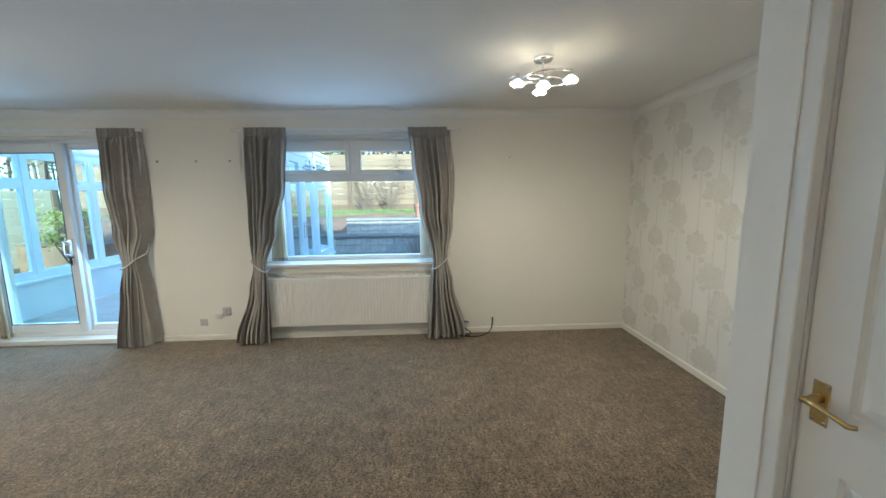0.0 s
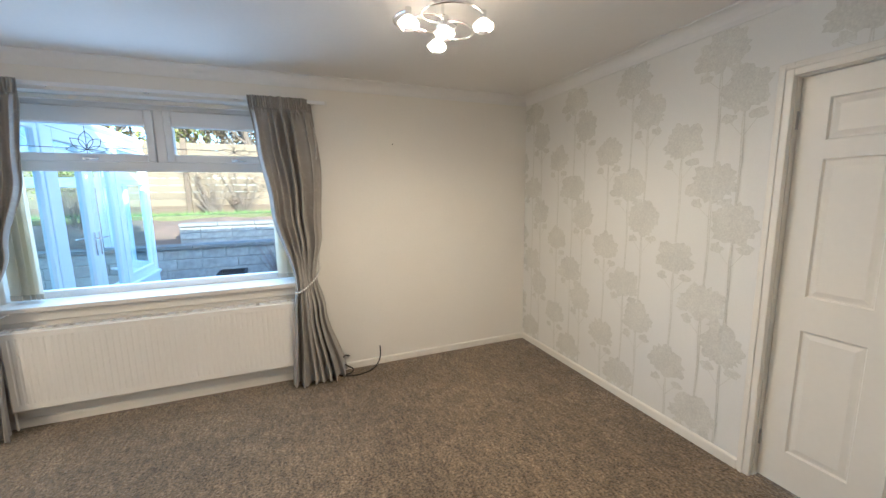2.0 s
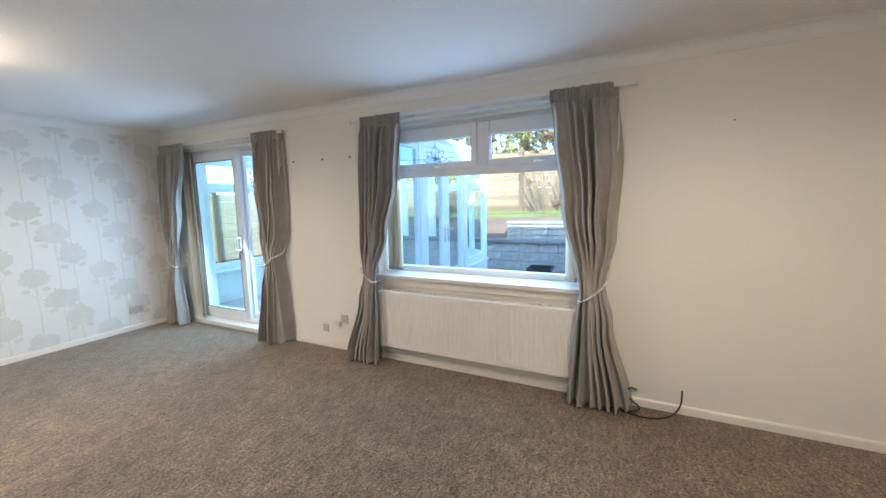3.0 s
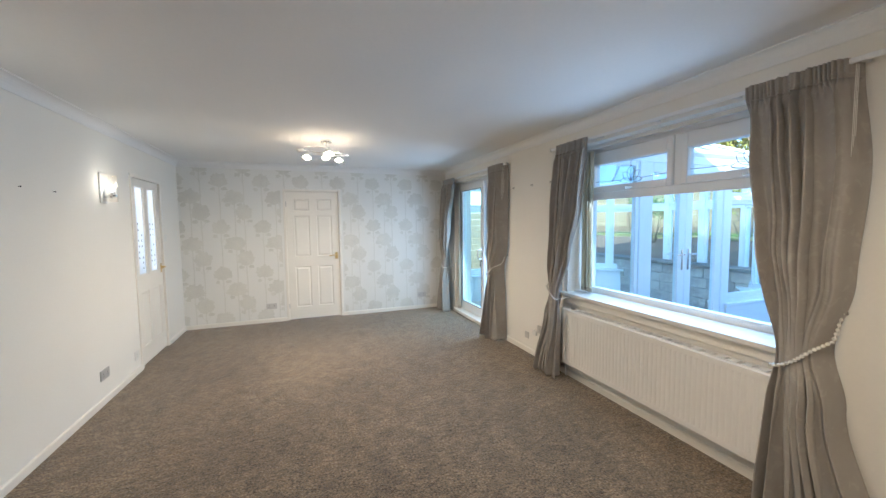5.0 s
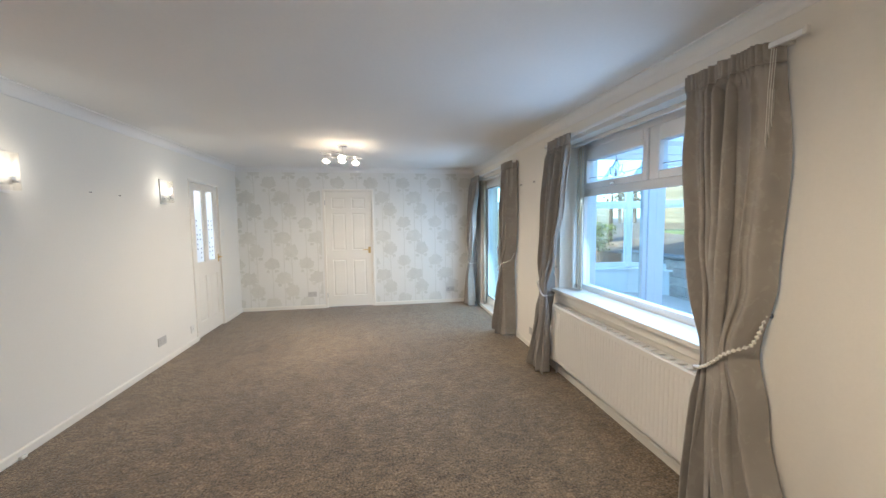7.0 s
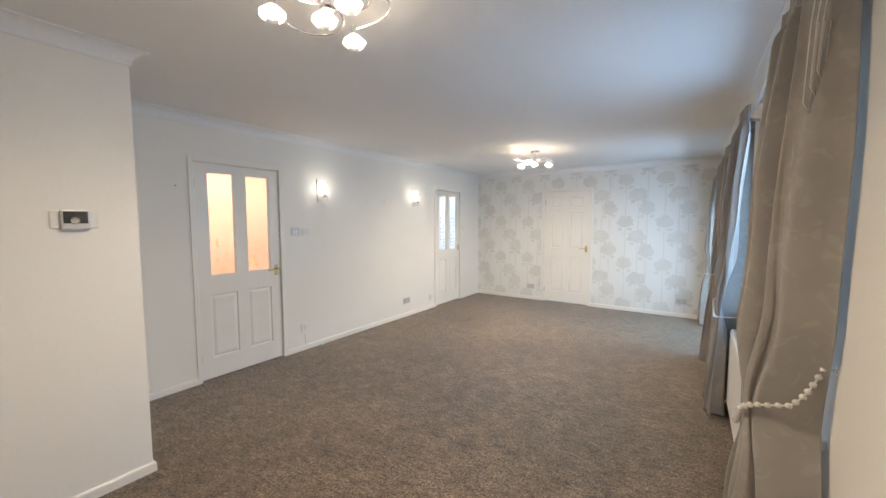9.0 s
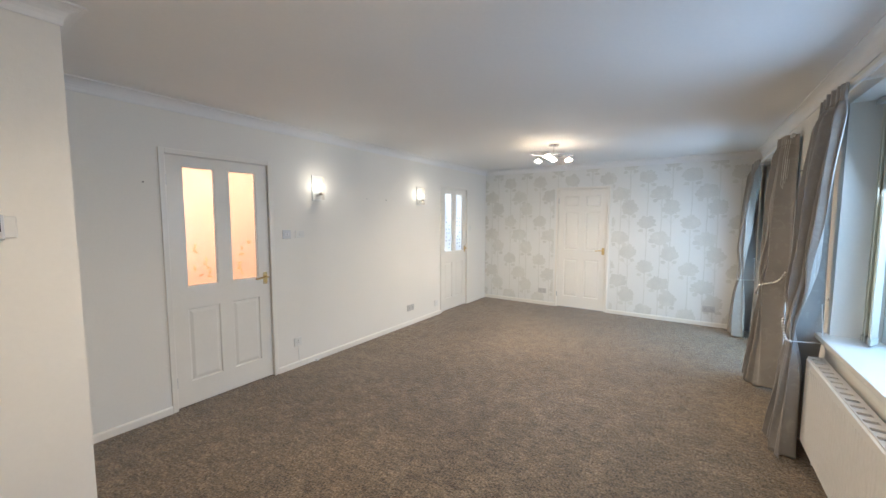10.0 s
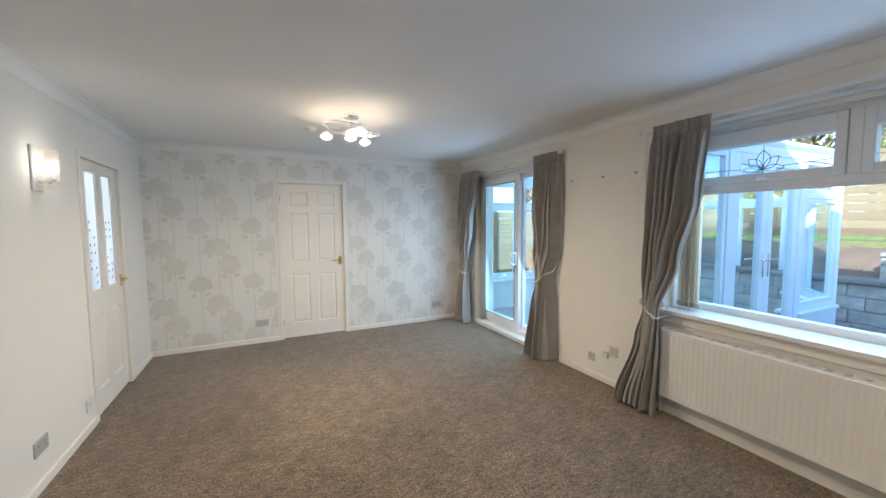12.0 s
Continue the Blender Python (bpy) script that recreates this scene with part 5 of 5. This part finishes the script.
for cx, seed in ((-1.6, 31), (-0.9, 32), (-4.4, 33)):
    cl = base("climber", "bare brown climbing plant against the sunlit fence", "climber", pose(cx, 12.58, 1.05))
    bm = bmesh.new()
    rnd = random.Random(seed)
    for i in range(34):
        a = rnd.uniform(-1, 1)
        hgt = rnd.uniform(0.5, 1.5)
        add_tube(bm, [(0.1 * a, 0, -0.03), (0.35 * a + rnd.uniform(-0.1, 0.1), rnd.uniform(-0.06, 0.02), hgt * 0.5), (0.75 * a + rnd.uniform(-0.15, 0.15), rnd.uniform(-0.08, 0.02), hgt)], 0.011, 4, 0.3)
    part("stems", bm, M_BARK, cl)
    lf = bmesh.new()
    for i in range(14):
        clump_leaves(lf, (rnd.uniform(-0.6, 0.6), -0.06, rnd.uniform(0.2, 1.3)), 0.12, 14, 0.03, rnd)
    part("dead_leaves", lf, M_SOIL, cl, "brown withered leaves")

pot = base("plant_pot", "square black plastic plant pot on the patio", "plant pot", pose(-0.58, 7.45, GZ))
bm = bmesh.new()
rings = [[bm.verts.new((sx * r, sy * r, h)) for sx, sy in ((-1, -1), (1, -1), (1, 1), (-1, 1))] for h, r in ((0.0, 0.13), (0.5, 0.165), (0.5, 0.185), (0.55, 0.185), (0.55, 0.165), (0.45, 0.16))]
for a, b in zip(rings, rings[1:]):
    for k in range(4):
        bm.faces.new((a[k], a[(k + 1) % 4], b[(k + 1) % 4], b[k]))
bm.faces.new(rings[0][::-1])
part("tub", bm, M_BLACK, pot)
part("compost", box(-0.158, 0.158, -0.158, 0.158, 0.42, 0.455), M_SOIL, pot)

tp = base("terracotta_pot", "weathered terracotta pot standing on the upper wall", "plant pot", pose(0.14, 9.1, 1.043))
part("body", add_lathe(bmesh.new(), [(0.001, 0.0), (0.10, 0.0), (0.14, 0.24), (0.155, 0.24), (0.16, 0.31), (0.14, 0.31), (0.13, 0.22)], 24), M_TERRA, tp, smooth=False)

# trees behind the fence
def garden_tree(x, y, h, seed, mat, label):
    rnd = random.Random(seed)
    t = base("tree", label, "tree", pose(x, y, 1.05), group="trees behind the fence")
    tr, lf = bmesh.new(), bmesh.new()
    trunk = [Vector((rnd.uniform(-0.1, 0.1) * k, rnd.uniform(-0.1, 0.1) * k, -0.05 + h * 0.6 * k / 4)) for k in range(5)]
    add_tube(tr, trunk, 0.16, 9, 0.45)
    for i in range(16):
        k = rnd.uniform(0.25, 1.0)
        st = trunk[0].lerp(trunk[-1], k)
        a = rnd.uniform(0, 6.28)
        reach = h * rnd.uniform(0.16, 0.34)
        tip = st + Vector((math.cos(a) * reach, math.sin(a) * reach, reach * rnd.uniform(0.5, 1.3)))
        mid = st.lerp(tip, 0.5) + Vector((0, 0, -0.06 * reach))
        add_tube(tr, [st, mid, tip], 0.05, 6, 0.25)
        for _ in range(2):
            b = st.lerp(tip, rnd.uniform(0.4, 0.9))
            e = b + Vector((rnd.uniform(-1, 1), rnd.uniform(-1, 1), rnd.uniform(0.2, 1))) * reach * 0.4
            add_tube(tr, [b, e], 0.02, 5, 0.3)
            clump_leaves(lf, e, reach * 0.32, 55, 0.07, rnd)
        clump_leaves(lf, tip, reach * 0.42, 120, 0.07, rnd)
    part("trunk", tr, M_BARK, t)
    part("crown", lf, mat, t)


for i in range(15):
    garden_tree(-13 + 1.75 * i + 0.5 * math.sin(i * 3.1), 15.5 + 1.6 * math.sin(i * 2.3), 5.5 + 1.2 * math.sin(i * 1.7), 40 + i, (M_LEAFGOLD, M_WOODLEAF, M_LEAFGOLD)[i % 3], "leafy tree standing behind the garden fence")

# woodland beyond the fence
rnd = random.Random(77)
wood, poles = bmesh.new(), bmesh.new()
for i in range(150):
    x, y = rnd.uniform(-26, 22), rnd.uniform(17.5, 24)
    hgt = rnd.uniform(4.5, 8.5)
    add_tube(poles, [(x, y, 1.0), (x + rnd.uniform(-0.3, 0.3), y, 1.0 + hgt * 0.5), (x + rnd.uniform(-0.7, 0.7), y, 1.0 + hgt)], rnd.uniform(0.06, 0.14), 5, 0.3)
    for k in range(5):
        clump_leaves(wood, (x + rnd.uniform(-1.3, 1.3), y + rnd.uniform(-0.6, 0.6), 1.0 + hgt * rnd.uniform(0.2, 1.0)), 0.9, 34, 0.16, rnd)
wd = base("woodland", "brown and green woodland rising behind the fence", "woodland", pose(0, 0, 0), kind="stuff")
part("trunks", poles, M_BARK, wd)
part("leaves", wood, M_WOODLEAF, wd)

# fences: posts, gravel boards and horizontal boards
def fence(p, q, n, zb, label, wood=M_FENCE):
    d = Vector(q) - Vector(p)
    f = base("fence", label, "fence", pose(p[0], p[1], zb, 0, 0, math.degrees(math.atan2(d.y, d.x))))
    s = d.length / n
    post = mesh_of(box(-0.06, 0.06, -0.06, 0.06, -0.1, 1.98, 0.008), "post", M_POST)
    board = mesh_of(box(0.06, s - 0.06, -0.02, 0.012, 0.0, 0.172, 0.004), "board", wood)
    gravel = mesh_of(box(0.06, s - 0.06, -0.025, 0.025, -0.08, 0.27, 0.006), "gravel_board", M_POST)
    for i in range(n + 1):
        o = new("post", post)
        o.parent, o.matrix_basis = f, pose(i * s, 0, 0)
    for i in range(n):
        o = new("gravel_board", gravel)
        o.parent, o.matrix_basis = f, pose(i * s, 0, 0)
        for k in range(9):
            o = new("board", board)
            o.parent, o.matrix_basis = f, pose(i * s, 0, 0.272 + 0.178 * k, 4)
    return f


fence((-10.69, 12.7), (8.48, 12.7), 9, 1.02, "sunlit weathered board fence between brown posts")
fence((-8.2, 3.0), (-8.2, 9.3), 3, -0.12, "board fence in lightened colour between brown posts", M_FENCELIT)
fence((6.5, 9.3), (6.5, 3.0), 3, -0.12, "weathered board fence between brown posts")


# garden walls of stone blocks
def block_wall(x0, x1, y0, y1, z0, courses, ch, bl, label, coping):
    wl = base("garden_wall", label, "garden wall", pose(x0, y0, z0))
    part("core", box(0, x1 - x0, 0.02, y1 - y0 - 0.02, -0.02, courses * ch - 0.01), M_STONE, wl)
    rnd = random.Random(int(x0 * 10 + y0))
    meshes = [mesh_of(box(0.004, bl * k - 0.004, -0.004, 0.06, 0.004, ch - 0.004, 0.006), "stone_block", M_STONE) for k in (0.8, 1.0, 1.25)]
    for c in range(courses):
        x = -rnd.uniform(0, 0.15)
        while x < x1 - x0 - 0.2:
            k = rnd.randrange(3)
            o = new("stone_block", meshes[k])
            o.parent, o.matrix_basis = wl, pose(max(x, 0), rnd.uniform(-0.004, 0.004), c * ch)
            x = max(x, 0) + bl * (0.8, 1.0, 1.25)[k]
    if coping:
        cop = mesh_of(box(0.004, 0.596, -0.05, y1 - y0 + 0.04, 0, 0.06, 0.008), "coping_slab", M_COPING)
        for i in range(int((x1 - x0) / 0.6)):
            o = new("coping_slab", cop)
            o.parent, o.matrix_basis = wl, pose(0.6 * i, 0, courses * ch)


block_wall(-6.0, 5.4, 8.15, 8.38, GZ, 5, 0.168, 0.42, "grey stone block retaining wall with dark coping", True)
block_wall(-1.57, 1.4, 9.0, 9.25, 0.64, 3, 0.115, 0.40, "low upper wall of grey stone blocks", True)

slab = mesh_of(box(0.005, 0.595, 0.005, 0.595, 0, 0.03, 0.005), "paving_slab", M_PATIO)
pv = base("patio_paving", "grey concrete paving slabs between house and wall", "pavement", pose(-1.45, YN + 0.4, GZ), kind="structure")
for i in range(12):
    for j in range(6):
        o = new("paving_slab", slab)
        o.parent, o.matrix_basis = pv, pose(0.6 * i, 0.57 * j, 0.001 * ((i * 7 + j * 3) % 4), 0, 0, 0)

gr = bmesh.new()
rnd = random.Random(21)
for _ in range(5000):
    x, y = rnd.uniform(-6, 5), rnd.uniform(9.4, 12.5) if rnd.random() < 0.35 else rnd.uniform(11.3, 12.5)
    z = 0.72 + (y - 9.3) * 0.1 if y < 11.3 else 1.085
    a, h = rnd.uniform(0, 6.28), rnd.uniform(0.04, 0.13)
    dx, dy = 0.006 * math.cos(a), 0.006 * math.sin(a)
    gr.faces.new([gr.verts.new(v) for v in ((x - dx, y - dy, z - 0.03), (x + dx, y + dy, z - 0.03), (x + rnd.uniform(-0.04, 0.04), y + rnd.uniform(-0.04, 0.04), z + h))])
thing("grass_tufts", gr, M_GRASS, "thin tufts of green grass on the bank", "grass", kind="stuff")
